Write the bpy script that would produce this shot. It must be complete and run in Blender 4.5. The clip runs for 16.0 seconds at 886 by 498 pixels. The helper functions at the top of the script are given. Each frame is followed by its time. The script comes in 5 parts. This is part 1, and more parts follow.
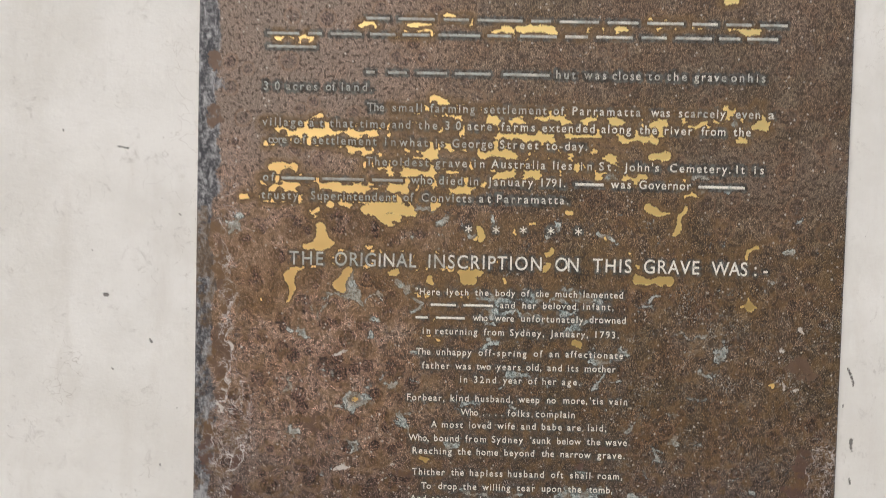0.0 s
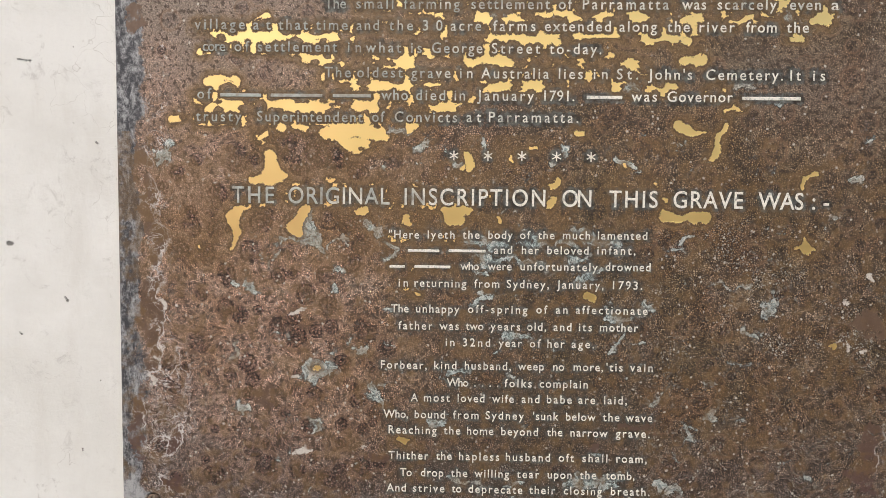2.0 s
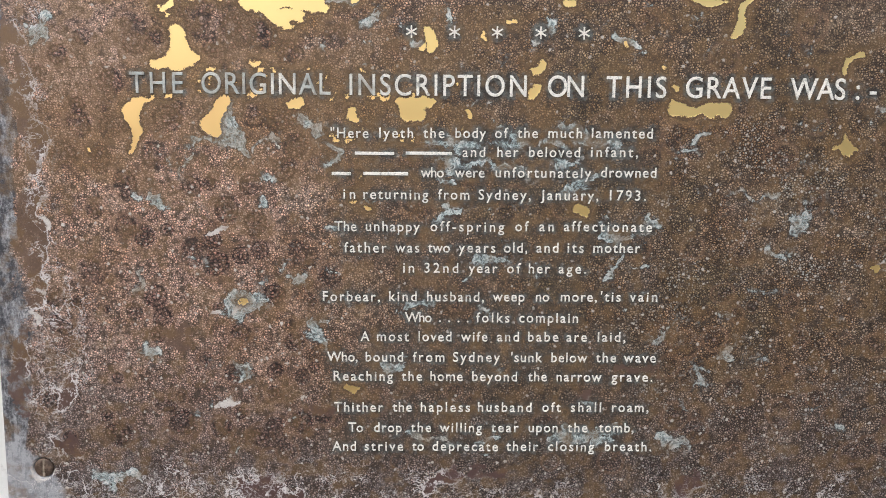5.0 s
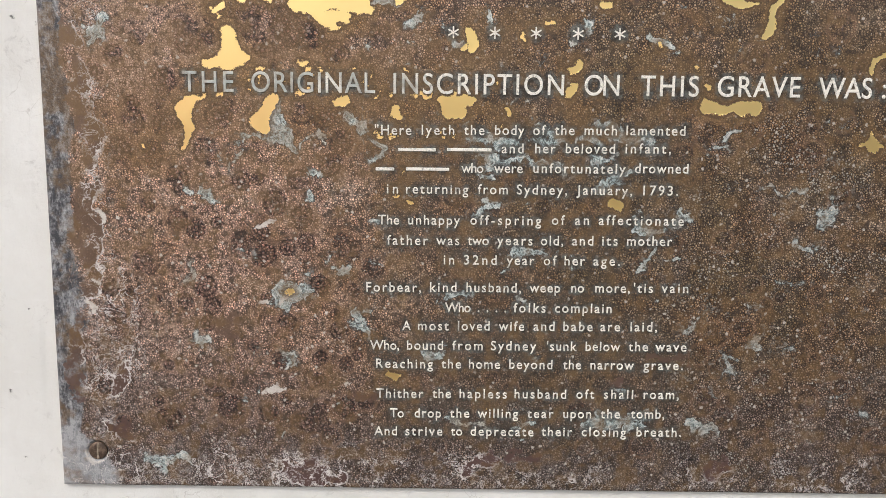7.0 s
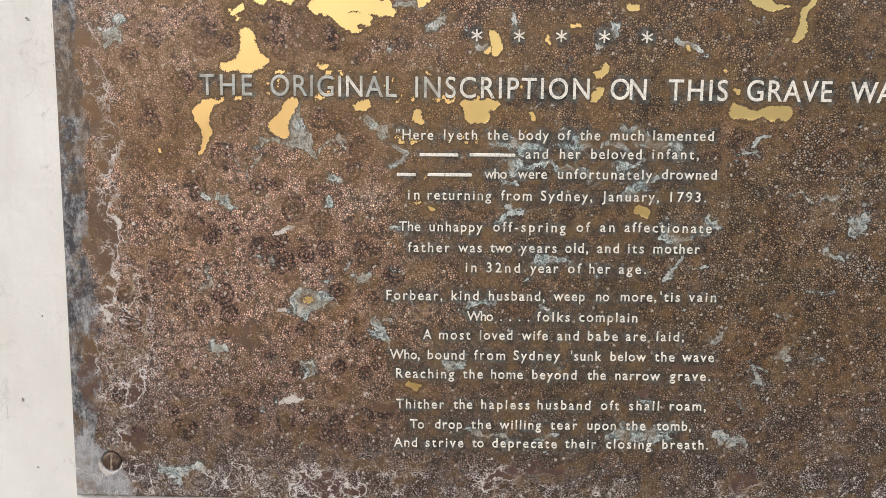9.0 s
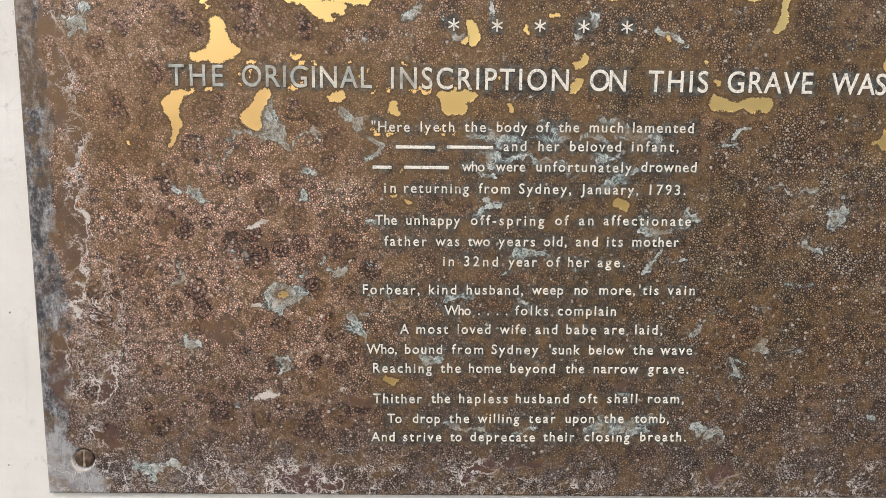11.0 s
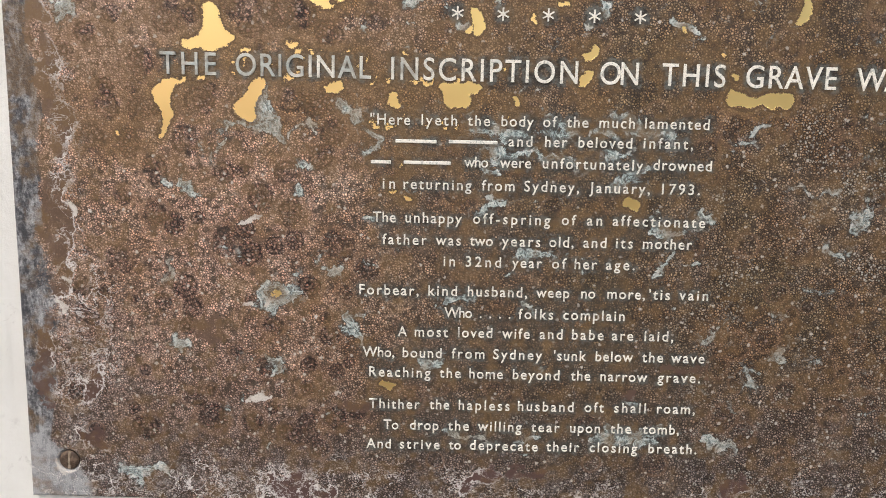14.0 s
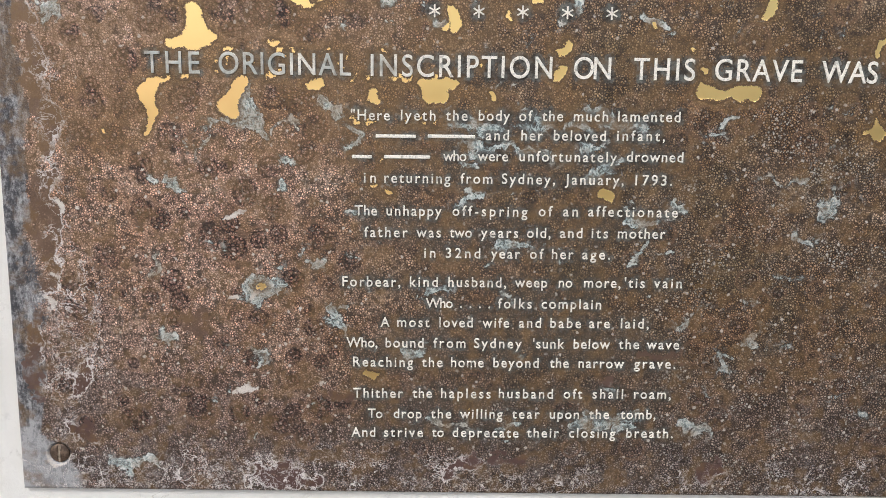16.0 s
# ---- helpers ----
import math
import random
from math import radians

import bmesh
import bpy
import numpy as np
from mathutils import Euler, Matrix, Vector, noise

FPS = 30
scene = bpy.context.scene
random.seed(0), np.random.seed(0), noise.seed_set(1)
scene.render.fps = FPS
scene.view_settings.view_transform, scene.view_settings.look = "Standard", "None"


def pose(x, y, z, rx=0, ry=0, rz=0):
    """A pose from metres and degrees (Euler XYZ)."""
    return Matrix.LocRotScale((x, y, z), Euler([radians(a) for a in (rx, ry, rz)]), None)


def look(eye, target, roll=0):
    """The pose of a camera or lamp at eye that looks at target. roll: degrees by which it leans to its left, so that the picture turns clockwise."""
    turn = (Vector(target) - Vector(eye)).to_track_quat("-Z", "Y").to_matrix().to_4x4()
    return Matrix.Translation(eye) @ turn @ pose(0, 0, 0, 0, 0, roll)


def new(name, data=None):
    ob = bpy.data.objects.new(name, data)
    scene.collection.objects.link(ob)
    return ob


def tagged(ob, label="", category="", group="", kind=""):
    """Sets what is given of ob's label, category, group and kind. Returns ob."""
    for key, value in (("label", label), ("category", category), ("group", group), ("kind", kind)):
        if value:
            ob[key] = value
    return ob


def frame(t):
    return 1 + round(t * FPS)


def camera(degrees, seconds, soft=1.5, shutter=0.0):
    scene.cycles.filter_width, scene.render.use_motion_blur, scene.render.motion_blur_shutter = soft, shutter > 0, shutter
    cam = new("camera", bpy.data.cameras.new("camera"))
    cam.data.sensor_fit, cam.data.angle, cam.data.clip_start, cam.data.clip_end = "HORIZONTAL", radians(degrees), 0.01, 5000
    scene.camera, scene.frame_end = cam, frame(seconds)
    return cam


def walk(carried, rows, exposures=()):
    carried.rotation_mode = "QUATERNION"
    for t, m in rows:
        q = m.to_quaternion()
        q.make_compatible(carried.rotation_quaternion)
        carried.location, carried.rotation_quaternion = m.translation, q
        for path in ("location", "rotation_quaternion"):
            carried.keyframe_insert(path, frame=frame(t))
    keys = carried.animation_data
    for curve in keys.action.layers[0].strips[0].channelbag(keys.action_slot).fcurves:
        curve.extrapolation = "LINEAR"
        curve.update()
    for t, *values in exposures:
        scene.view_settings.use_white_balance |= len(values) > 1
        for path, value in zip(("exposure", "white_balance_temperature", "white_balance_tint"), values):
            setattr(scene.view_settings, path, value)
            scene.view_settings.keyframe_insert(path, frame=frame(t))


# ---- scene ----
cam = camera(55.46, 16.0, soft=0.6, shutter=0.3)
PATH = [
    (0, (-0.04997, -0.78177, 1.30544), (-0.09903, 1.21610, 1.22722), 1.408),
    (0.5, (-0.03926, -0.72183, 1.28308), (-0.08717, 1.27294, 1.14675), 0.932),
    (1, (-0.02970, -0.67734, 1.28461), (-0.09571, 1.31544, 1.12808), 0.686),
    (1.5, (-0.03620, -0.64332, 1.28434), (-0.10978, 1.34920, 1.12792), 0.672),
    (2, (-0.02985, -0.62989, 1.27339), (-0.10335, 1.36270, 1.11790), 0.685),
    (2.5, (-0.04576, -0.61721, 1.27420), (-0.11676, 1.37481, 1.11056), 0.700),
    (3, (-0.06800, -0.58696, 1.27003), (-0.11625, 1.40603, 1.10990), 0.370),
    (3.5, (-0.07770, -0.55382, 1.26980), (-0.09503, 1.43739, 1.08329), 0.350),
    (4, (-0.04077, -0.51109, 1.25455), (-0.02221, 1.47918, 1.05839), 0.524),
    (4.5, (-0.01691, -0.50998, 1.24566), (0.00499, 1.47501, 1.00210), 0.616),
    (5, (-0.02768, -0.50751, 1.23612), (-0.02121, 1.47333, 0.96002), 0.571),
    (7.5, (-0.05245, -0.52996, 1.24196), (-0.05958, 1.44712, 0.94013), 0.635),
    (8, (-0.05670, -0.52752, 1.24728), (-0.05763, 1.44825, 0.93693), 0.744),
    (8.5, (-0.05682, -0.52246, 1.24710), (-0.06401, 1.45409, 0.94184), 0.726),
    (9, (-0.05986, -0.51621, 1.23772), (-0.07734, 1.46410, 0.95830), 0.728),
    (9.5, (-0.06715, -0.50461, 1.24526), (-0.04636, 1.47056, 0.93180), 0.701),
    (12, (-0.04755, -0.50756, 1.25081), (-0.01547, 1.46144, 0.90149), 0.775),
    (12.5, (-0.04393, -0.50269, 1.24109), (-0.03399, 1.47211, 0.92473), 1.009),
    (13, (-0.06069, -0.50345, 1.25999), (-0.05557, 1.46716, 0.91845), 1.176),
    (13.5, (-0.05814, -0.48634, 1.24374), (-0.07264, 1.48347, 0.89789), 1.352),
    (14, (-0.04917, -0.48370, 1.24662), (-0.05543, 1.48553, 0.89718), 1.425),
    (14.5, (-0.04006, -0.48087, 1.24006), (-0.03417, 1.48664, 0.88109), 1.293),
    (15, (-0.04207, -0.49381, 1.24885), (-0.03792, 1.47390, 0.89096), 0.963),
    (15.5, (-0.04849, -0.49945, 1.24029), (-0.03598, 1.46996, 0.89206), 0.891),
    (16, (-0.04348, -0.49738, 1.24288), (-0.02578, 1.47277, 0.89910), 0.851),
]
EXPOSURE = [
    (0, -0.15, 6500, 10), (0.5, -0.10, 6500, 10), (1.5, -0.03, 6500, 10), (4, 0.08, 6500, 10), (4.5, 0.08, 6350, 10), (5, 0.08, 6000, 10),
    (7.5, 0.06, 6350, 10), (12, 0.09, 6450, 10), (14.5, 0.11, 6350, 10), (15, 0.12, 6150, 10), (16, 0.11, 6150, 10),
]
walk(cam, [(t, look(eye, target, roll)) for t, eye, target, roll in PATH], EXPOSURE)

# ---- daylight: bright hazy sky, soft sun from behind the camera ----
SUN_FROM = Vector((-0.55, -1.0, 1.15))
world = bpy.data.worlds.new("world")
scene.world = world
world.use_nodes = True
sky = world.node_tree.nodes.new("ShaderNodeTexSky")
sky.sky_type = "NISHITA"
sky.sun_disc = False
sky.sun_elevation = math.atan2(SUN_FROM.z, math.hypot(SUN_FROM.x, SUN_FROM.y))
sky.sun_rotation = math.atan2(SUN_FROM.x, SUN_FROM.y)
sky.air_density, sky.dust_density, sky.ozone_density = 1.0, 4.0, 1.0
back = world.node_tree.nodes["Background"]
back.inputs["Strength"].default_value = 0.15
world.node_tree.links.new(sky.outputs["Color"], back.inputs["Color"])
sun = new("sun", bpy.data.lights.new("sun", "SUN"))
sun.data.energy, sun.data.angle, sun.data.color = 1.0, radians(14), (1.0, 0.95, 0.87)
sun.matrix_world = look(SUN_FROM * 10, (0, 0, 0))


# ---- node helper ----
class Nodes:
    def __init__(self, name):
        self.m = bpy.data.materials.new(name)
        self.m.use_nodes = True
        self.t = self.m.node_tree
        self.bsdf = self.t.nodes["Principled BSDF"]
        self.pos = self.t.nodes.new("ShaderNodeTexCoord").outputs["Object"]

    def put(self, socket, value):
        if isinstance(value, bpy.types.NodeSocket):
            self.t.links.new(value, socket)
        elif isinstance(value, tuple) and len(value) == 3 and socket.type == "RGBA":
            socket.default_value = (*value, 1)
        else:
            socket.default_value = value

    def math(self, op, a, b=0.0, clamp=False):
        n = self.t.nodes.new("ShaderNodeMath")
        n.operation, n.use_clamp = op, clamp
        self.put(n.inputs[0], a), self.put(n.inputs[1], b)
        return n.outputs[0]

    def mix(self, f, a, b, blend="MIX"):
        n = self.t.nodes.new("ShaderNodeMix")
        n.data_type, n.blend_type = "RGBA", blend
        self.put(n.inputs[0], f), self.put(n.inputs[6], a), self.put(n.inputs[7], b)
        return n.outputs[2]

    def step(self, v, lo, hi, a=0.0, b=1.0):
        n = self.t.nodes.new("ShaderNodeMapRange")
        n.interpolation_type = "SMOOTHSTEP"
        for k, w in enumerate((v, lo, hi, a, b)):
            self.put(n.inputs[k], w)
        return n.outputs[0]

    def noise(self, scale, detail=3.0, rough=0.55, warp=0.0, at=None):
        n = self.t.nodes.new("ShaderNodeTexNoise")
        self.put(n.inputs["Vector"], at or self.pos)
        self.put(n.inputs["Scale"], scale), self.put(n.inputs["Detail"], detail)
        self.put(n.inputs["Roughness"], rough), self.put(n.inputs["Distortion"], warp)
        return n.outputs[0]

    def cells(self, scale, feature="F1", at=None):
        n = self.t.nodes.new("ShaderNodeTexVoronoi")
        n.feature = feature
        self.put(n.inputs["Vector"], at or self.pos)
        self.put(n.inputs["Scale"], scale)
        return n.outputs

    def stretched(self, x, y, z):
        n = self.t.nodes.new("ShaderNodeMapping")
        self.put(n.inputs["Vector"], self.pos)
        n.inputs["Scale"].default_value = (x, y, z)
        return n.outputs[0]

    def bent(self, scale, far):
        """Coordinates pushed about by noise, up to about far metres."""
        push = self.t.nodes.new("ShaderNodeTexNoise")
        self.put(push.inputs["Vector"], self.pos), self.put(push.inputs["Scale"], scale)
        n = self.t.nodes.new("ShaderNodeVectorMath")
        n.operation = "MULTIPLY_ADD"
        self.put(n.inputs[0], push.outputs["Color"])
        n.inputs[1].default_value = (far * 2, far * 2, far * 2)
        self.put(n.inputs[2], self.pos)
        return n.outputs[0]

    def field(self, name):
        n = self.t.nodes.new("ShaderNodeAttribute")
        n.attribute_name = name
        return n.outputs["Fac"]

    def ramp(self, v, *stops):
        n = self.t.nodes.new("ShaderNodeValToRGB")
        e = n.color_ramp.elements
        while len(e) < len(stops):
            e.new(0.5)
        for k, (p, c) in enumerate(stops):
            e[k].position, e[k].color = p, (*c, 1)
        self.put(n.inputs[0], v)
        return n.outputs[0]

    def bump(self, height, strength, distance):
        n = self.t.nodes.new("ShaderNodeBump")
        self.put(n.inputs["Height"], height)
        n.inputs["Strength"].default_value, n.inputs["Distance"].default_value = strength, distance
        self.put(self.bsdf.inputs["Normal"], n.outputs[0])

    def done(self, colour, rough, metal=0.0, specular=0.5):
        self.put(self.bsdf.inputs["Base Color"], colour), self.put(self.bsdf.inputs["Roughness"], rough)
        self.put(self.bsdf.inputs["Metallic"], metal), self.put(self.bsdf.inputs["Specular IOR Level"], specular)
        return self.m


# ---- materials ----
def brass_patina():
    """Old brass: brown pebbled patina with dark rosettes, verdigris, lime crust and patches of bright metal."""
    n = Nodes("brass_patina")
    fine = n.math("SUBTRACT", n.noise(420, 4, 0.65), 0.5)
    grit = n.math("SUBTRACT", n.noise(1500, 2, 0.6), 0.5)
    ragged = n.math("ADD", n.math("MULTIPLY", fine, 0.004), n.math("MULTIPLY", grit, 0.0016))

    def mask(name, soft=0.0004, shift=0.0, amount=1.0):
        v = n.math("ADD", n.field(name), n.math("MULTIPLY", ragged, amount))
        return n.step(v, shift, shift + soft)

    def first(colour):
        s = n.t.nodes.new("ShaderNodeSeparateColor")
        n.put(s.inputs[0], colour)
        return s.outputs

    # ground colour: left painted lighter to carry reflected light, olive to the right
    broad, middle = n.noise(9, 5, 0.6, 0.4), n.noise(48, 6, 0.7, 0.8)
    red = n.ramp(middle, (0.30, (0.320, 0.190, 0.144)), (0.5, (0.570, 0.384, 0.300)), (0.68, (0.690, 0.525, 0.435)))
    olive = n.ramp(middle, (0.30, (0.098, 0.066, 0.032)), (0.5, (0.186, 0.138, 0.074)), (0.68, (0.290, 0.225, 0.143)))
    colour = n.mix(n.math("ADD", n.field("olive"), n.math("MULTIPLY", n.math("SUBTRACT", broad, 0.5), 1.3), True), red, olive)
    # mauve-brown tone along the foot of the plate, darker towards the bottom
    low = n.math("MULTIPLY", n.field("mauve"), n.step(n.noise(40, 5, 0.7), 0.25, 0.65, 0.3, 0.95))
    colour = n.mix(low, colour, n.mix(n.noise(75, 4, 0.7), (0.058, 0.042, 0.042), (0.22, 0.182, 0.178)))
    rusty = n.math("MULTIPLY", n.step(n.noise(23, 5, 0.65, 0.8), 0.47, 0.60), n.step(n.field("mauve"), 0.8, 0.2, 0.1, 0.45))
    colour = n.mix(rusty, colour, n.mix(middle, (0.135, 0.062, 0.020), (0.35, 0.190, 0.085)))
    ashen = n.step(n.noise(31, 5, 0.7, 0.6), 0.56, 0.70, 0.0, 0.5)
    colour = n.mix(ashen, colour, n.mix(middle, (0.15, 0.122, 0.105), (0.38, 0.325, 0.29)))
    # amber stain round the bright metal
    amber = n.math("MULTIPLY", n.field("amber"), n.step(n.noise(55, 5, 0.65, 0.6), 0.34, 0.62, 0.25, 1.0))
    colour = n.mix(n.math("MULTIPLY", amber, 0.8), colour, n.mix(middle, (0.205, 0.108, 0.028), (0.46, 0.265, 0.078)))
    blotch = n.noise(120, 5, 0.7, 0.5)
    colour = n.mix(1.0, colour, n.ramp(blotch, (0.32, (0.56, 0.54, 0.52)), (0.5, (1.0, 1.0, 1.0)), (0.68, (1.45, 1.44, 1.43))), "MULTIPLY")
    # greyish bloom and sky sheen painted in as paler colour, under the beads
    veil = n.math("MULTIPLY", n.field("veil"), n.step(n.noise(120, 5, 0.7), 0.36, 0.68))
    colour = n.mix(veil, colour, n.mix(n.noise(400, 3, 0.7), (0.10, 0.082, 0.082), (0.42, 0.395, 0.385)))
    grain = n.noise(1000, 4, 0.75)
    sheen_film = n.math("MULTIPLY", n.field("sheen_film"), n.step(n.noise(26, 5, 0.65), 0.25, 0.65, 0.45, 1.0))
    colour = n.mix(n.math("MULTIPLY", sheen_film, 0.85), colour, n.mix(grain, (0.165, 0.124, 0.096), (0.30, 0.243, 0.205)))
    # fine beads everywhere: round pale grains in a dark net
    bent = n.bent(230, 0.0007)
    small, small_edge = n.cells(680, "F1", bent), n.cells(680, "DISTANCE_TO_EDGE", bent)
    colour = n.mix(1.0, colour, n.ramp(grain, (0.36, (0.36, 0.34, 0.32)), (0.5, (1.0, 1.0, 1.0)), (0.64, (2.0, 1.96, 1.9))), "MULTIPLY")
    net = n.ramp(small_edge["Distance"], (0.05, (0.05, 0.04, 0.035)), (0.18, (0.66, 0.63, 0.61)), (0.31, (1.62, 1.57, 1.52)))
    where = n.step(n.noise(34, 5, 0.7), 0.30, 0.54, 0.55, 1.0)
    where = n.math("MULTIPLY", where, n.math("SUBTRACT", n.step(n.field("olive"), 0.1, 0.7, 0.78, 0.92), n.math("MULTIPLY", sheen_film, 0.65)))
    colour = n.mix(where, colour, n.mix(1.0, colour, net, "MULTIPLY"))
    core = n.math("MULTIPLY", n.step(first(small["Color"])[0], 0.52, 0.86, 0.0, 1.0), n.step(small["Distance"], 0.36, 0.14))
    colour = n.mix(n.math("MULTIPLY", core, n.math("MULTIPLY", where, 0.8)), colour, n.mix(n.field("olive"), (0.64, 0.53, 0.46), (0.46, 0.375, 0.28)))
    pits = n.step(n.noise(300, 3, 0.6), 0.48, 0.40, 0.0, 0.82)
    colour = n.mix(pits, colour, (0.048, 0.030, 0.019))
    clots = n.math("MULTIPLY", n.step(n.noise(175, 4, 0.66, 0.4), 0.45, 0.37), n.math("SUBTRACT", 0.88, n.math("MULTIPLY", sheen_film, 0.6)))
    colour = n.mix(clots, colour, n.mix(grain, (0.018, 0.013, 0.010), (0.115, 0.080, 0.056)))
    # rosettes: round blooms of larger grains in a dark net, ring in ring, paler at the heart
    big, big_edge = n.cells(430, "F1", bent), n.cells(430, "DISTANCE_TO_EDGE", bent)
    ros = n.math("ADD", n.field("rosette"), n.math("MULTIPLY", fine, 0.35))
    bloom = n.math("MULTIPLY", n.step(ros, 0.02, 0.25), n.step(n.noise(42, 3), 0.34, 0.60, 0.6, 1.0))
    bloom = n.math("MULTIPLY", bloom, n.math("SUBTRACT", n.step(n.field("olive"), 0.2, 0.8, 1.0, 0.5), n.math("MULTIPLY", sheen_film, 0.35)))
    ring = n.step(n.math("SINE", n.math("ADD", n.math("ADD", n.math("MULTIPLY", ros, 12.0), n.math("MULTIPLY", middle, 5.0)), -3.4)), -0.8, 0.6, 0.55, 1.0)
    grains = n.ramp(big_edge["Distance"], (0.06, (0.06, 0.045, 0.045)), (0.20, (0.40, 0.32, 0.31)), (0.34, (1.35, 1.15, 1.12)))
    colour = n.mix(n.math("MULTIPLY", bloom, ring), colour, n.mix(1.0, n.mix(0.5, colour, (0.180, 0.098, 0.080)), grains, "MULTIPLY"))
    hearts = n.math("MULTIPLY", n.math("MULTIPLY", bloom, n.step(big["Distance"], 0.26, 0.10)), n.step(first(big["Color"])[0], 0.3, 0.6))
    colour = n.mix(n.math("MULTIPLY", hearts, 0.6), colour, (0.56, 0.46, 0.42))
    heart = n.math("MULTIPLY", n.step(ros, 0.72, 0.95), n.step(big_edge["Distance"], 0.05, 0.2))
    colour = n.mix(n.math("MULTIPLY", heart, 0.45), colour, (0.45, 0.35, 0.31))
    halo = n.math("MULTIPLY", n.step(ros, -0.50, -0.2), n.step(ros, 0.05, -0.1))
    colour = n.mix(n.math("MULTIPLY", halo, 0.35), colour, n.mix(broad, (0.22, 0.12, 0.06), (0.28, 0.17, 0.11)))
    # specular glints painted as pale single dots, then dust flecks and mouldy clusters
    glint = n.cells(340, "F1", bent)
    shine = n.math("MULTIPLY", n.step(first(glint["Color"])[2], 0.70, 0.78), n.step(n.math("ADD", glint["Distance"], n.math("MULTIPLY", grit, 0.25)), 0.20, 0.09))
    colour = n.mix(n.math("MULTIPLY", shine, n.math("SUBTRACT", 0.66, n.math("MULTIPLY", sheen_film, 0.7), True)), colour, (0.70, 0.63, 0.54))
    flecks = n.cells(210)
    dust = n.math("MULTIPLY", n.step(n.math("ADD", first(flecks["Color"])[1], n.math("ADD", n.math("MULTIPLY", n.field("mauve"), 0.14), n.math("MULTIPLY", n.field("mould"), 0.10))), 0.90, 0.95), n.step(n.math("ADD", flecks["Distance"], n.math("MULTIPLY", fine, 0.8)), 0.24, 0.10))
    colour = n.mix(n.math("MULTIPLY", dust, 0.85), colour, (0.58, 0.54, 0.48))
    mould = n.math("MULTIPLY", n.field("mould"), n.step(n.noise(30, 5, 0.68, 0.5), 0.47, 0.62))
    spores = n.math("MULTIPLY", n.step(first(small["Color"])[1], 0.45, 0.6), n.step(n.math("ADD", small["Distance"], n.math("MULTIPLY", grit, 0.6)), 0.50, 0.25))
    colour = n.mix(n.math("MULTIPLY", mould, n.math("MULTIPLY", spores, 0.85)), colour, n.mix(first(small["Color"])[2], (0.30, 0.30, 0.26), (0.60, 0.60, 0.55)))
    # dark murk gathers in the lines of writing
    murk = n.math("MULTIPLY", n.field("murk"), n.step(n.noise(130, 6, 0.72, 0.6), 0.40, 0.55))
    colour = n.mix(n.math("MULTIPLY", murk, 0.9), colour, n.mix(grain, (0.026, 0.021, 0.017), (0.115, 0.092, 0.068)))
    # dark slate margin with pale scuffs
    edge = mask("margin", 0.003, 0.0, 2.5)
    scuff = n.step(n.math("ADD", n.math("MULTIPLY", n.noise(120, 7, 0.78, 0.6, n.stretched(1.0, 1.0, 0.4)), 0.6), n.math("MULTIPLY", n.noise(260, 5, 0.75), 0.4)), 0.44, 0.62)
    slate = n.mix(n.math("ADD", scuff, n.math("MULTIPLY", n.field("corner"), 0.6), True), (0.048, 0.050, 0.058), (0.42, 0.428, 0.44))
    colour = n.mix(edge, colour, slate)
    # smooth bare brown patches
    torn = n.math("ADD", n.math("MULTIPLY", n.math("SUBTRACT", n.noise(130, 5, 0.65), 0.5), 0.020), n.math("MULTIPLY", ragged, 1.5))
    bare_in = n.math("ADD", n.field("bare"), torn)
    bare = n.step(bare_in, 0.0, 0.0006)
    plain = n.mix(n.noise(60, 6, 0.7), (0.085, 0.050, 0.033), (0.215, 0.142, 0.098))
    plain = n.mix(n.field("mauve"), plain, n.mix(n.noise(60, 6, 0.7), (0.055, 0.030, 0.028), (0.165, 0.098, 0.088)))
    colour = n.mix(n.math("MULTIPLY", bare, n.step(n.noise(110, 5, 0.7), 0.38, 0.50, 0.35, 0.95)), colour, plain)
    # verdigris: torn islands banded like agate, pale and teal, dark at the rim
    frayed = n.math("ADD", n.field("verdigris"), n.math("ADD", n.math("MULTIPLY", n.math("SUBTRACT", n.noise(150, 5, 0.68, 1.0), 0.5), 0.012), n.math("SUBTRACT", ragged, n.math("MULTIPLY", n.field("mould"), 0.0005))))
    verd = n.step(frayed, -0.0004, 0.0003)
    swirl = n.noise(130, 6, 0.7, 1.6)
    bands = n.math("SINE", n.math("ADD", n.math("MULTIPLY", frayed, 2600.0), n.math("MULTIPLY", swirl, 9.0)))
    agate = n.math("ADD", n.math("MULTIPLY", bands, 0.10), swirl)
    teal = n.ramp(agate, (0.36, (0.070, 0.078, 0.076)), (0.46, (0.235, 0.305, 0.305)), (0.56, (0.45, 0.53, 0.52)), (0.68, (0.70, 0.72, 0.69)))
    chalk = n.ramp(agate, (0.36, (0.10, 0.082, 0.062)), (0.50, (0.30, 0.262, 0.205)), (0.66, (0.52, 0.490, 0.415)))
    teal = n.mix(n.step(n.noise(21, 3, 0.6), 0.53, 0.62, 0.0, 0.75), teal, chalk)
    broken = n.step(n.noise(260, 4, 0.7), 0.28, 0.44, 0.3, 1.0)
    colour = n.mix(n.math("MULTIPLY", n.math("MULTIPLY", verd, broken), n.math("SUBTRACT", 1.0, n.math("MULTIPLY", n.field("mould"), 0.3))), colour, teal)
    colour = n.mix(n.math("MULTIPLY", n.step(n.math("ABSOLUTE", n.math("ADD", frayed, 0.0004)), 0.0008, 0.0002), 0.75), colour, (0.040, 0.034, 0.030))
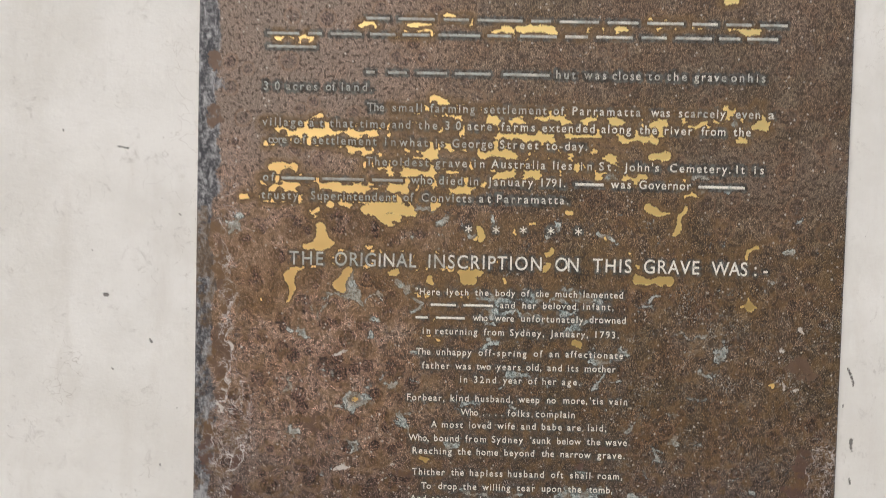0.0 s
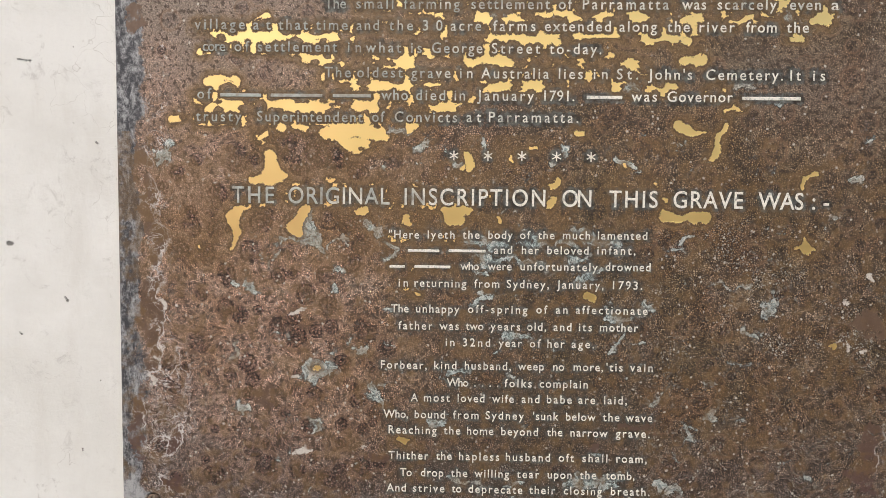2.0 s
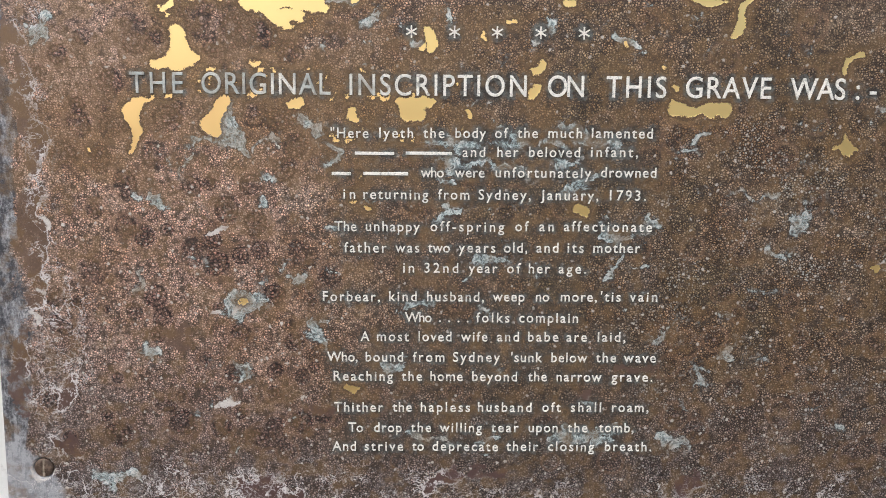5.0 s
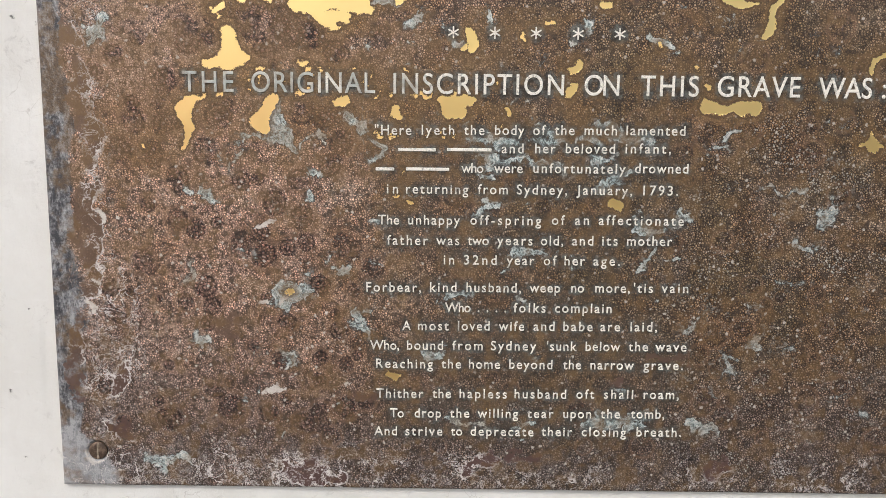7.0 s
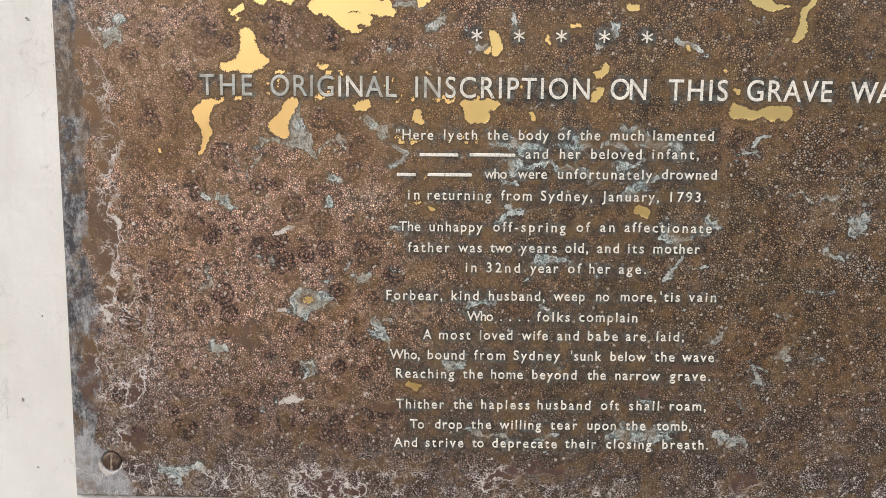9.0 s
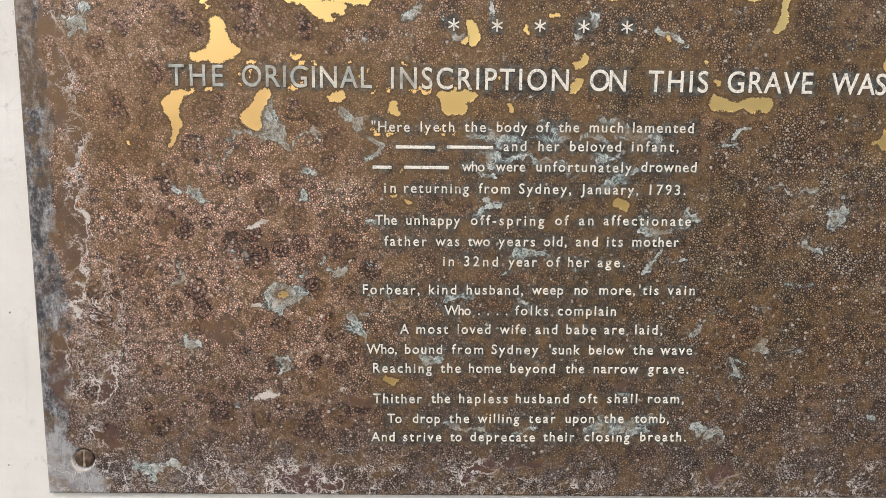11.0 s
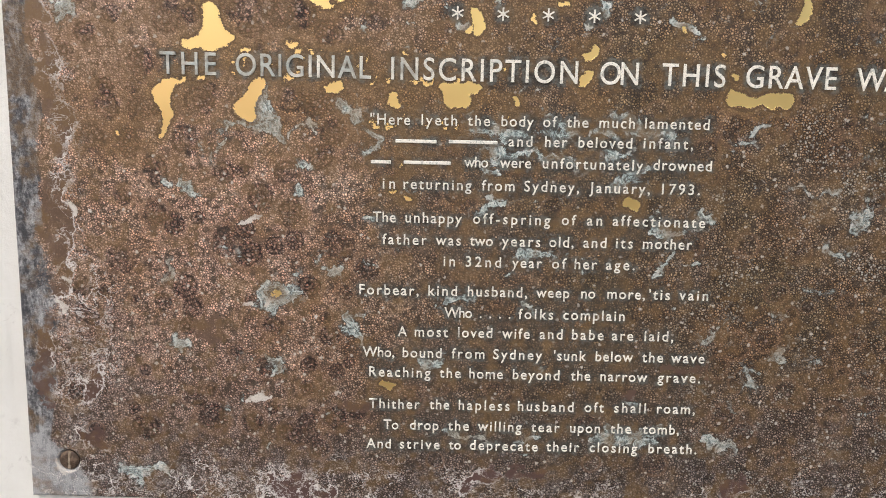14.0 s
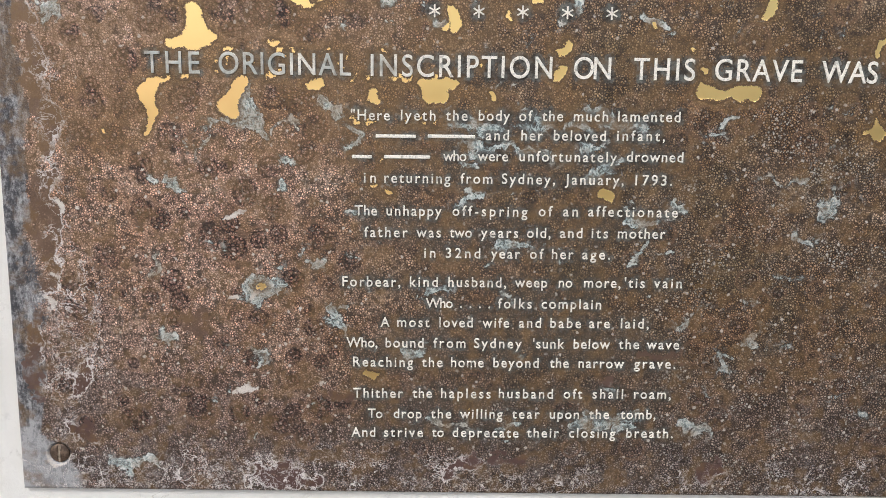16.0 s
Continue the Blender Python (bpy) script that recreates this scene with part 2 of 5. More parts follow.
    seep = n.math("MULTIPLY", n.step(n.field("verdigris"), -0.007, 0.0), n.step(n.noise(230, 5, 0.7, 1.0), 0.55, 0.64, 0.0, 0.6))
    colour = n.mix(seep, colour, n.mix(fine, (0.34, 0.33, 0.30), (0.28, 0.33, 0.325)))
    # lime crust: thin wandering seams
    wander = n.noise(62, 5, 0.6, 0.5)
    width = n.step(n.noise(45, 3), 0.38, 0.75, 0.005, 0.020)
    seam = n.step(n.math("ABSOLUTE", n.math("SUBTRACT", wander, 0.5)), width, n.math("MULTIPLY", width, 0.35))
    wander2 = n.noise(150, 4, 0.55, 0.4)
    seam2 = n.math("MULTIPLY", n.step(n.math("ABSOLUTE", n.math("SUBTRACT", wander2, 0.53)), 0.020, 0.006), n.step(n.noise(50, 2), 0.48, 0.56))
    rim = n.step(n.math("ABSOLUTE", bare_in), 0.0012, 0.0003)
    seams = n.math("MAXIMUM", n.math("MAXIMUM", seam, n.math("MULTIPLY", seam2, 0.7)), rim)
    patchy = n.step(n.math("ADD", n.field("crust"), n.math("MULTIPLY", n.math("SUBTRACT", n.noise(34, 4, 0.6), 0.5), 1.7)), 0.35, 0.7)
    crust = n.math("MULTIPLY", seams, patchy)
    frost = n.math("MULTIPLY", n.math("MULTIPLY", n.field("crust"), n.step(n.noise(70, 6, 0.75, 0.6), 0.50, 0.66)), n.step(n.noise(420, 4, 0.75), 0.44, 0.60, 0.0, 0.55))
    colour = n.mix(n.math("MULTIPLY", frost, n.math("SUBTRACT", 1.0, bare)), colour, (0.50, 0.475, 0.47))
    colour = n.mix(n.math("MULTIPLY", crust, n.step(n.noise(380, 4, 0.7), 0.34, 0.52, 0.45, 0.95)), colour, (0.70, 0.665, 0.645))
    # grime round the letters
    grime = n.step(n.math("ADD", n.field("grime"), n.math("MULTIPLY", fine, 1.5)), 0.12, 0.6)
    colour = n.mix(n.math("MULTIPLY", grime, 0.9), colour, n.mix(n.step(n.noise(200, 4, 0.7), 0.40, 0.62), (0.028, 0.023, 0.018), (0.130, 0.142, 0.132)))
    # white flakes
    flake = mask("flake", 0.0004, 0.0, 1.2)
    colour = n.mix(n.math("MULTIPLY", flake, n.step(n.noise(500, 3), 0.3, 0.5, 0.55, 1.0)), colour, (0.62, 0.585, 0.54))
    # bright metal, thinly browned towards its borders
    thin = n.step(n.math("ADD", n.field("gold"), n.math("MULTIPLY", ragged, 1.5)), -0.0070, -0.0004)
    colour = n.mix(n.math("MULTIPLY", thin, 0.72), colour, n.mix(n.noise(900, 3), (0.15, 0.088, 0.036), (0.25, 0.155, 0.065)))
    gold_in = n.math("ADD", n.field("gold"), n.math("MULTIPLY", ragged, 1.1))
    gold = n.step(gold_in, 0.0, 0.0003)
    lip = n.step(n.math("ABSOLUTE", n.math("ADD", gold_in, 0.0007)), 0.0008, 0.0003, 0.0, 0.5)
    colour = n.mix(lip, colour, (0.045, 0.030, 0.018))
    colour = n.mix(gold, colour, n.mix(n.math("MULTIPLY", n.field("olive"), 0.65), n.mix(n.noise(22, 3), (1.0, 0.65, 0.29), (1.0, 0.77, 0.34)), (0.92, 0.70, 0.27)))
    rough = n.math("ADD", 0.34, n.math("MULTIPLY", middle, 0.3))
    rough = n.math("SUBTRACT", rough, n.math("MULTIPLY", bare, 0.12))
    rough = n.math("ADD", n.math("MULTIPLY", rough, n.math("SUBTRACT", 1.0, gold)), n.math("MULTIPLY", gold, 0.33))
    knobs = n.math("MAXIMUM", n.step(small_edge["Distance"], 0.0, 0.3), n.math("MULTIPLY", bloom, n.math("MULTIPLY", n.step(big_edge["Distance"], 0.0, 0.35), 1.6)))
    knobs = n.math("MULTIPLY", knobs, n.math("SUBTRACT", 1.0, n.math("MAXIMUM", gold, bare)))
    height = n.math("ADD", knobs, n.math("ADD", n.math("MULTIPLY", crust, 1.5), n.math("MULTIPLY", fine, n.math("SUBTRACT", 1.0, n.math("MULTIPLY", gold, 0.75)))))
    n.bump(n.math("SUBTRACT", height, n.math("MULTIPLY", gold, 0.4)), 0.45, 0.0003)
    dull = n.math("MAXIMUM", n.math("MAXIMUM", verd, flake), crust)
    metal = n.math("MAXIMUM", gold, n.math("SUBTRACT", 0.25, n.math("MULTIPLY", dull, 0.25)))
    return n.done(colour, rough, metal, 0.5)


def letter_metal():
    """Raised letters: worn pale faces, tarnished to dark grey where the patina has crept over them."""
    n = Nodes("letter_face")
    sep = n.t.nodes.new("ShaderNodeSeparateXYZ")
    n.put(sep.inputs[0], n.pos)
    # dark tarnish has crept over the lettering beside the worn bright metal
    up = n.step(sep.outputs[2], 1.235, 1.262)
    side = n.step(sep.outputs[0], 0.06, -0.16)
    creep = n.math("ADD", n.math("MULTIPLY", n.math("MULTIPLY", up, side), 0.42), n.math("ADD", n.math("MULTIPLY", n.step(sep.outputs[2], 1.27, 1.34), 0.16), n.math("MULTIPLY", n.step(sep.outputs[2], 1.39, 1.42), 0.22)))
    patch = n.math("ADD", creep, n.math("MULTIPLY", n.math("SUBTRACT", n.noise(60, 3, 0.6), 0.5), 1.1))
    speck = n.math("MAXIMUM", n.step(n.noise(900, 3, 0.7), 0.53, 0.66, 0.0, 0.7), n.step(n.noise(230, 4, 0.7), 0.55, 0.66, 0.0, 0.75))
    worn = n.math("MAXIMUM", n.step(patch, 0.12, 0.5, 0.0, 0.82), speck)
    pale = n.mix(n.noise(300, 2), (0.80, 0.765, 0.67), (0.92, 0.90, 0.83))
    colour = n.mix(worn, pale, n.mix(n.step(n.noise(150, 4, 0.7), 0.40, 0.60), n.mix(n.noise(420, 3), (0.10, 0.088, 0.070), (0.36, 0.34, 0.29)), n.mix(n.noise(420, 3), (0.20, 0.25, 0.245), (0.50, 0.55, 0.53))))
    n.bump(n.noise(1200, 3), 0.4, 0.0003)
    return n.done(colour, 0.5, 0.0, 0.4)


def wall_paint():
    n = Nodes("white_wall_paint")
    cloud = n.noise(7, 6, 0.65)
    streak = n.noise(14, 6, 0.65, 0.3, n.stretched(1.6, 1, 0.35))
    colour = n.mix(n.step(cloud, 0.35, 0.68), (0.735, 0.735, 0.70), (0.83, 0.835, 0.81))
    colour = n.mix(n.step(streak, 0.50, 0.75, 0.0, 0.55), colour, (0.66, 0.645, 0.60))
    rubbed = n.math("MULTIPLY", n.step(n.noise(60, 7, 0.78, 0.8), 0.55, 0.70), n.step(n.noise(16, 3), 0.38, 0.62, 0.2, 0.9))
    colour = n.mix(rubbed, colour, (0.565, 0.56, 0.53))
    scraped = n.step(n.noise(90, 5, 0.7, 0.4, n.stretched(0.25, 1, 1.4)), 0.62, 0.72, 0.0, 0.35)
    colour = n.mix(scraped, colour, (0.86, 0.86, 0.85))
    # hairline crazing in a few places
    craze = n.math("MULTIPLY", n.step(n.cells(42, "DISTANCE_TO_EDGE", n.bent(60, 0.016))["Distance"], 0.012, 0.003), n.step(n.noise(11, 3), 0.55, 0.66, 0.0, 0.6))
    colour = n.mix(craze, colour, (0.42, 0.40, 0.36))
    spots = n.cells(75)
    sep = n.t.nodes.new("ShaderNodeSeparateColor")
    n.put(sep.inputs[0], spots["Color"])
    dots = n.math("MULTIPLY", n.step(sep.outputs[0], 0.955, 0.965), n.step(spots["Distance"], 0.075, 0.03))
    colour = n.mix(n.math("MULTIPLY", dots, 0.8), colour, (0.22, 0.20, 0.18))
    ragged = n.math("MULTIPLY", n.math("SUBTRACT", n.noise(500, 4, 0.7), 0.5), 0.004)
    chip = n.step(n.math("ADD", n.field("chip"), ragged), 0.0, 0.0006)
    colour = n.mix(n.math("MULTIPLY", chip, 0.85), colour, (0.13, 0.12, 0.11))
    height = n.math("SUBTRACT", n.math("ADD", n.math("MULTIPLY", n.noise(160, 6, 0.75), 0.6), n.math("MULTIPLY", n.noise(30, 3), 0.6)), chip)
    n.bump(height, 0.8, 0.0016)
    return n.done(colour, 0.62, 0.0, 0.35)


def screw_metal():
    n = Nodes("screw_metal")
    colour = n.mix(n.step(n.noise(350, 4, 0.7), 0.4, 0.65), (0.075, 0.050, 0.035), (0.20, 0.14, 0.10))
    n.bump(n.noise(700, 3), 0.4, 0.0004)
    return n.done(colour, 0.5, 0.35, 0.5)


def ground_gravel():
    n = Nodes("ground_earth")
    colour = n.mix(n.noise(3, 6, 0.65), (0.17, 0.148, 0.122), (0.29, 0.255, 0.215))
    colour = n.mix(n.step(n.noise(0.6, 4), 0.58, 0.7), colour, (0.075, 0.090, 0.040))
    n.bump(n.noise(60, 5, 0.7), 0.6, 0.01)
    return n.done(colour, 0.9, 0.0, 0.2)


def pale_slot():
    n = Nodes("pale_slot")
    colour = n.mix(n.step(n.noise(500, 4, 0.7), 0.35, 0.65), (0.22, 0.17, 0.12), (0.44, 0.37, 0.29))
    n.bump(n.noise(900, 4), 0.6, 0.0004)
    return n.done(colour, 0.8, 0.0, 0.2)


BRASS, LETTER, PAINT, SCREW, EARTH, PALE_SLOT = brass_patina(), letter_metal(), wall_paint(), screw_metal(), ground_gravel(), pale_slot()


# ---- mesh helpers ----
def part(name, data, material, parent=None, label=""):
    """Links a mesh or a bmesh as one object."""
    if isinstance(data, bmesh.types.BMesh):
        made = bpy.data.meshes.new(name)
        data.to_mesh(made)
        data.free()
        data = made
    if not data.materials:
        data.materials.append(material)
    ob = new(name, data)
    ob.parent = parent
    return tagged(ob, label)


def sheet(name, x, y, z, deep):
    """A mesh over the grid x by z with its front at y (an array), closed to the sides back to deep."""
    nx, nz = len(x), len(z)
    gx, gz = np.meshgrid(x, z)
    front = np.stack([gx, y, gz], -1).reshape(-1, 3)
    k = np.arange(nx * nz).reshape(nz, nx)
    quads = np.stack([k[:-1, :-1], k[:-1, 1:], k[1:, 1:], k[1:, :-1]], -1).reshape(-1, 4)
    rim = np.concatenate([k[0, :-1], k[:-1, -1], k[-1, :0:-1], k[:0:-1, 0]])
    behind = front[rim].copy()
    behind[:, 1] = deep
    b = nx * nz + np.arange(len(rim))
    sides = np.stack([rim, b, np.roll(b, -1), np.roll(rim, -1)], -1)
    corners = [b[0], b[nx - 1], b[nx + nz - 2], b[2 * nx + nz - 3]]
    verts, faces = np.concatenate([front, behind]), np.concatenate([quads, sides, [corners[::-1]]])
    mesh = bpy.data.meshes.new(name)
    mesh.vertices.add(len(verts))
    mesh.vertices.foreach_set("co", verts.astype(np.float32).ravel())
    mesh.loops.add(faces.size)
    mesh.loops.foreach_set("vertex_index", faces.astype(np.int32).ravel())
    mesh.polygons.add(len(faces))
    mesh.polygons.foreach_set("loop_start", (np.arange(len(faces)) * 4).astype(np.int32))
    mesh.update(calc_edges=True)
    mesh.validate()
    return mesh


def store(mesh, name, values):
    """A field over the front of a sheet as an attribute; the rim takes a value from the end."""
    full = np.full(len(mesh.vertices), float(values.min()), np.float32)
    full[: values.size] = values.ravel()
    mesh.attributes.new(name, "FLOAT", "POINT").data.foreach_set("value", full)


def cloud(gx, gz, cell, seed):
    """Smooth random values in -1 to 1, with lumps of the size cell."""
    rng = np.random.default_rng(seed)
    u, v = (gx - gx.min()) / cell, (gz - gz.min()) / cell
    table = rng.uniform(-1, 1, (int(v.max()) + 3, int(u.max()) + 3))
    i, j = u.astype(int), v.astype(int)
    f, g = u - i, v - j
    f, g = f * f * (3 - 2 * f), g * g * (3 - 2 * g)
    return (table[j, i] * (1 - f) + table[j, i + 1] * f) * (1 - g) + (table[j + 1, i] * (1 - f) + table[j + 1, i + 1] * f) * g


def smooth(v, lo, hi):
    t = np.clip((v - lo) / (hi - lo), 0, 1)
    return t * t * (3 - 2 * t)


class Stains:
    """Stain shapes over a grid: each layer holds how deep a point lies inside the stains, in metres."""

    def __init__(self, x, z, warp):
        self.x, self.z = x, z
        self.gx, self.gz = np.meshgrid(x, z)
        self.wx = self.gx + warp * (cloud(self.gx, self.gz, 0.011, 3) + 0.5 * cloud(self.gx, self.gz, 0.0045, 4))
        self.wz = self.gz + warp * (cloud(self.gx, self.gz, 0.011, 5) + 0.5 * cloud(self.gx, self.gz, 0.0045, 6))
        self.layers = {}

    def layer(self, name, low=-0.02):
        if name not in self.layers:
            self.layers[name] = np.full(self.gx.shape, low)
        return self.layers[name]

    def window(self, x0, x1, z0, z1):
        i0, i1 = np.searchsorted(self.x, (x0, x1))
        j0, j1 = np.searchsorted(self.z, (z0, z1))
        return slice(max(j0 - 1, 0), j1 + 1), slice(max(i0 - 1, 0), i1 + 1)

    def streak(self, name, x0, z0, x1, z1, w0, w1, wild=1.0):
        """A stain from one end to the other, w0 and w1 wide on each side."""
        pad = max(w0, w1) + 0.02
        s = self.window(min(x0, x1) - pad, max(x0, x1) + pad, min(z0, z1) - pad, max(z0, z1) + pad)
        px = self.gx[s] + wild * (self.wx[s] - self.gx[s]) - x0
        pz = self.gz[s] + wild * (self.wz[s] - self.gz[s]) - z0
        dx, dz = x1 - x0, z1 - z0
        t = np.clip((px * dx + pz * dz) / (dx * dx + dz * dz + 1e-12), 0, 1)
        inside = w0 + (w1 - w0) * t - np.hypot(px - t * dx, pz - t * dz)
        f = self.layer(name)
        f[s] = np.maximum(f[s], inside)

    def disc(self, name, x, z, r):
        s = self.window(x - r - 0.01, x + r + 0.01, z - r - 0.01, z + r + 0.01)
        f = self.layer(name, -1.0)
        f[s] = np.maximum(f[s], 1 - np.hypot(0.3 * self.wx[s] + 0.7 * self.gx[s] - x, 0.3 * self.wz[s] + 0.7 * self.gz[s] - z) / r)


# ---- the setting ----
# unseen ground; its tone is set for the light it reflects onto the plaque
def ground():
    bm = bmesh.new()
    bmesh.ops.create_grid(bm, x_segments=40, y_segments=40, size=600)
    tagged(part("ground", bm, EARTH), "unseen ground before the wall; earth tones chosen for reflected light", "ground", kind="structure")


def wall():
    x = np.concatenate([np.linspace(-1.3, -0.5, 12, False), np.arange(-0.5, -0.292, 0.0014), np.linspace(-0.292, 0.292, 20, False), np.arange(0.292, 0.42, 0.0014), np.linspace(0.42, 1.3, 12)])
    z = np.concatenate([np.linspace(0.0, 0.88, 14, False), np.arange(0.88, 1.6, 0.0014), np.linspace(1.6, 2.4, 12)])
    st = Stains(x, z, 0.0006)
    st.layer("chip")

    def chip(*a):
        st.streak("chip", *a)

    chip(-0.3757, 1.3630, -0.3669, 1.3617, 0.0010, 0.0010)
    chip(-0.3886, 1.2239, -0.3861, 1.2234, 0.0020, 0.0020)
    chip(-0.3439, 1.1827, -0.3424, 1.1793, 0.0010, 0.0015)
    chip(-0.3801, 1.1541, -0.3786, 1.1532, 0.0010, 0.0010)
    chip(0.3091, 1.1731, 0.3112, 1.1683, 0.0014, 0.0014)
    chip(0.3123, 1.1654, 0.3151, 1.1577, 0.0014, 0.0010)
    chip(0.3148, 1.1067, 0.3158, 1.0958, 0.0019, 0.0010)
    chip(-0.4294, 1.3782, -0.4284, 1.3767, 0.0010, 0.0010)
    chip(0.3060, 1.1389, 0.3065, 1.1379, 0.0010, 0.0010)
    chip(0.3143, 1.0701, 0.3150, 1.0651, 0.0010, 0.0010)
    chip(-0.3346, 1.3160, -0.3326, 1.3155, 0.0010, 0.0005)
    chip(-0.3020, 1.2804, -0.3014, 1.2519, 0.0003, 0.0003)
    chip(-0.3031, 1.2986, -0.3013, 1.2804, 0.0003, 0.0003)
    chip(-0.3334, 1.0623, -0.3330, 1.0620, 0.0011, 0.0011)
    chip(-0.3178, 1.3017, -0.3152, 1.2998, 0.0007, 0.0007)
    chip(-0.3176, 1.1186, -0.3170, 1.1179, 0.0007, 0.0007)
    chip(-0.3268, 1.0178, -0.3261, 1.0171, 0.0007, 0.0007)
    y = 0.004 + 0.0006 * cloud(st.gx, st.gz, 0.12, 8) * (np.abs(st.gx) > 0.31)
    mesh = sheet("wall_north", x, y, z, 0.3)
    store(mesh, "chip", st.layer("chip"))
    mesh.polygons.foreach_set("use_smooth", np.ones(len(mesh.polygons), bool))
    tagged(part("wall_north", mesh, PAINT), "off-white painted masonry wall, scuffed and chipped", "wall", kind="structure")


ground()
wall()

# ---- the plaque ----
LEFT, RIGHT, BOTTOM, TOP = -0.30, 0.30, 1.0, 1.72
SCREWS = ((-0.2765, 1.0235), (0.2765, 1.0275))
PX = np.linspace(LEFT, RIGHT, 751)
PZ = np.concatenate([np.arange(BOTTOM, 1.52, 0.0008), np.linspace(1.522, TOP, 40)])
plate = Stains(PX, PZ, 0.0022)
for layer_name in ("gold", "verdigris", "flake", "bare"):
    plate.layer(layer_name)
plate.layer("rosette", -1.0)
plaque = new("memorial_plaque")
plaque.location = (0, 0, 0)
tagged(plaque, "weathered brown brass plaque with pale lettering, verdigris and gold patches", "plaque")
ink = []  # places of the lettering, for the grime round it


def letters(text, cap, x0, x1, z, weight, narrow=0.94):
    """Raised lettering as a mesh: caps of that height, spread from x0 to x1 on the line z."""
    def set_up(space):
        c = bpy.data.curves.new("lettering", "FONT")
        c.body, c.size, c.space_character = text, cap / CAP_SHARE, space
        c.extrude, c.offset, c.resolution_u, c.fill_mode = 0.0004, weight - 0.00016, 3 if cap < 0.01 else 6, "BOTH"
        c.bevel_depth, c.bevel_resolution = 0.0002, 1
        ob = bpy.data.objects.new("lettering", c)
        mesh = bpy.data.meshes.new_from_object(ob)
        bpy.data.objects.remove(ob)
        bpy.data.curves.remove(c)
        co = np.empty(len(mesh.vertices) * 3, np.float32)
        mesh.vertices.foreach_get("co", co)
        return mesh, co.reshape(-1, 3)

    mesh, co = set_up(1.0)
    if len(text) > 1:
        w1 = np.ptp(co[:, 0])
        bpy.data.meshes.remove(mesh)
        mesh, co = set_up(1.5)
        w2 = np.ptp(co[:, 0])
        bpy.data.meshes.remove(mesh)
        space = min(2.6, max(0.8, 1 + 0.5 * ((x1 - x0) / narrow - w1) / (w2 - w1 + 1e-9)))
        mesh, co = set_up(space)
        wide = (x1 - x0) / np.ptp(co[:, 0])
    else:
        wide = min(1.25, max(0.8, (x1 - x0) / np.ptp(co[:, 0])))
    place = np.stack([(co[:, 0] - co[:, 0].min()) * wide + x0, -co[:, 2], co[:, 1] + z], -1)
    mesh.vertices.foreach_set("co", place.astype(np.float32).ravel())
    mesh.update()
    ends = np.empty(len(mesh.edges) * 2, np.int32)
    mesh.edges.foreach_get("vertices", ends)
    a, b = place[ends[::2]], place[ends[1::2]]
    outline = (a[:, 1] < 0) & (b[:, 1] < 0)
    for p, q in zip(a[outline], b[outline]):
        steps = np.linspace(0, 1, 2 + int(np.hypot(*(q - p)[[0, 2]]) / 0.0008))[:-1, None]
        ink.append(p[[0, 2]] + steps * (q - p)[[0, 2]])
    return mesh


def pieces(mesh):
    """The letters of a word, each as a mesh of its own: faces whose spans along the line touch belong together."""
    co = np.array([v.co[:] for v in mesh.vertices])
    faces = [tuple(p.vertices) for p in mesh.polygons]
    spans = sorted((co[list(f), 0].min(), co[list(f), 0].max(), k) for k, f in enumerate(faces))
    groups, reach = [], -9.0
    for lo, hi, k in spans:
        if lo > reach:
            groups.append([])
        reach = max(reach, hi) if groups[-1] else hi
        groups[-1].append(k)
    made = []
    for group in groups:
        used = sorted({v for k in group for v in faces[k]})
        index = {v: i for i, v in enumerate(used)}
        one = bpy.data.meshes.new("letter")
        one.from_pydata(co[used].tolist(), [], [[index[v] for v in faces[k]] for k in group])
        made.append(one)
    return made


small_print = []  # lettering past the first three hundred letters, joined below
letter_count = [0]


def bar(x0, x1, z, high):
    """A plain raised bar in place of a word."""
    bm = bmesh.new()
    bmesh.ops.create_cube(bm, size=1, matrix=Matrix.LocRotScale(((x0 + x1) / 2, 0, z + high / 2), None, (x1 - x0, 0.001, high)))
    bmesh.ops.bevel(bm, geom=bm.edges[:], offset=0.0003, segments=1, affect="EDGES")
    steps = np.arange(x0, x1, 0.0006)
    ink.append(np.concatenate([np.stack([steps, steps * 0 + z + k * high], -1) for k in (0.0, 0.5, 1.0)]))
    return bm


probe = bpy.data.curves.new("lettering", "FONT")
probe.body = "H"
probe_ob = bpy.data.objects.new("lettering", probe)
probe_mesh = bpy.data.meshes.new_from_object(probe_ob)
CAP_SHARE = max(v.co.y for v in probe_mesh.vertices)
bpy.data.objects.remove(probe_ob)
bpy.data.meshes.remove(probe_mesh)
CAP_HEAD, CAP_BODY, CAP_TOP = 0.0122, 0.0060, 0.0075


def line(z0, z1, cap, *words):
    """A line of the inscription, from the height z0 at its start to z1 at its end."""
    a, b = words[0][1], words[-1][2]
    for text, x0, x1 in words:
        z = z0 + (z1 - z0) * (x0 - a) / (b - a)
        if text == "#":
            part("word_bar", bar(x0, x1, z + cap * 0.20, cap * 0.34), LETTER, plaque, "plain raised bar")
        else:
            word = letters(text, cap, x0, x1, z, 0.00004)
            if letter_count[0] < 300 - len(text):
                for one in pieces(word):
                    letter_count[0] += 1
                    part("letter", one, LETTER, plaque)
                bpy.data.meshes.remove(word)
            else:
                small_print.append(word)


def heading(*words):
    """The heading: each word is spread letter by letter."""
    for text, x0, x1, z in words:
        for one in pieces(letters(text, CAP_HEAD, x0, x1, z, 0.00008, 0.86)):
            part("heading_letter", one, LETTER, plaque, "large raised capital")


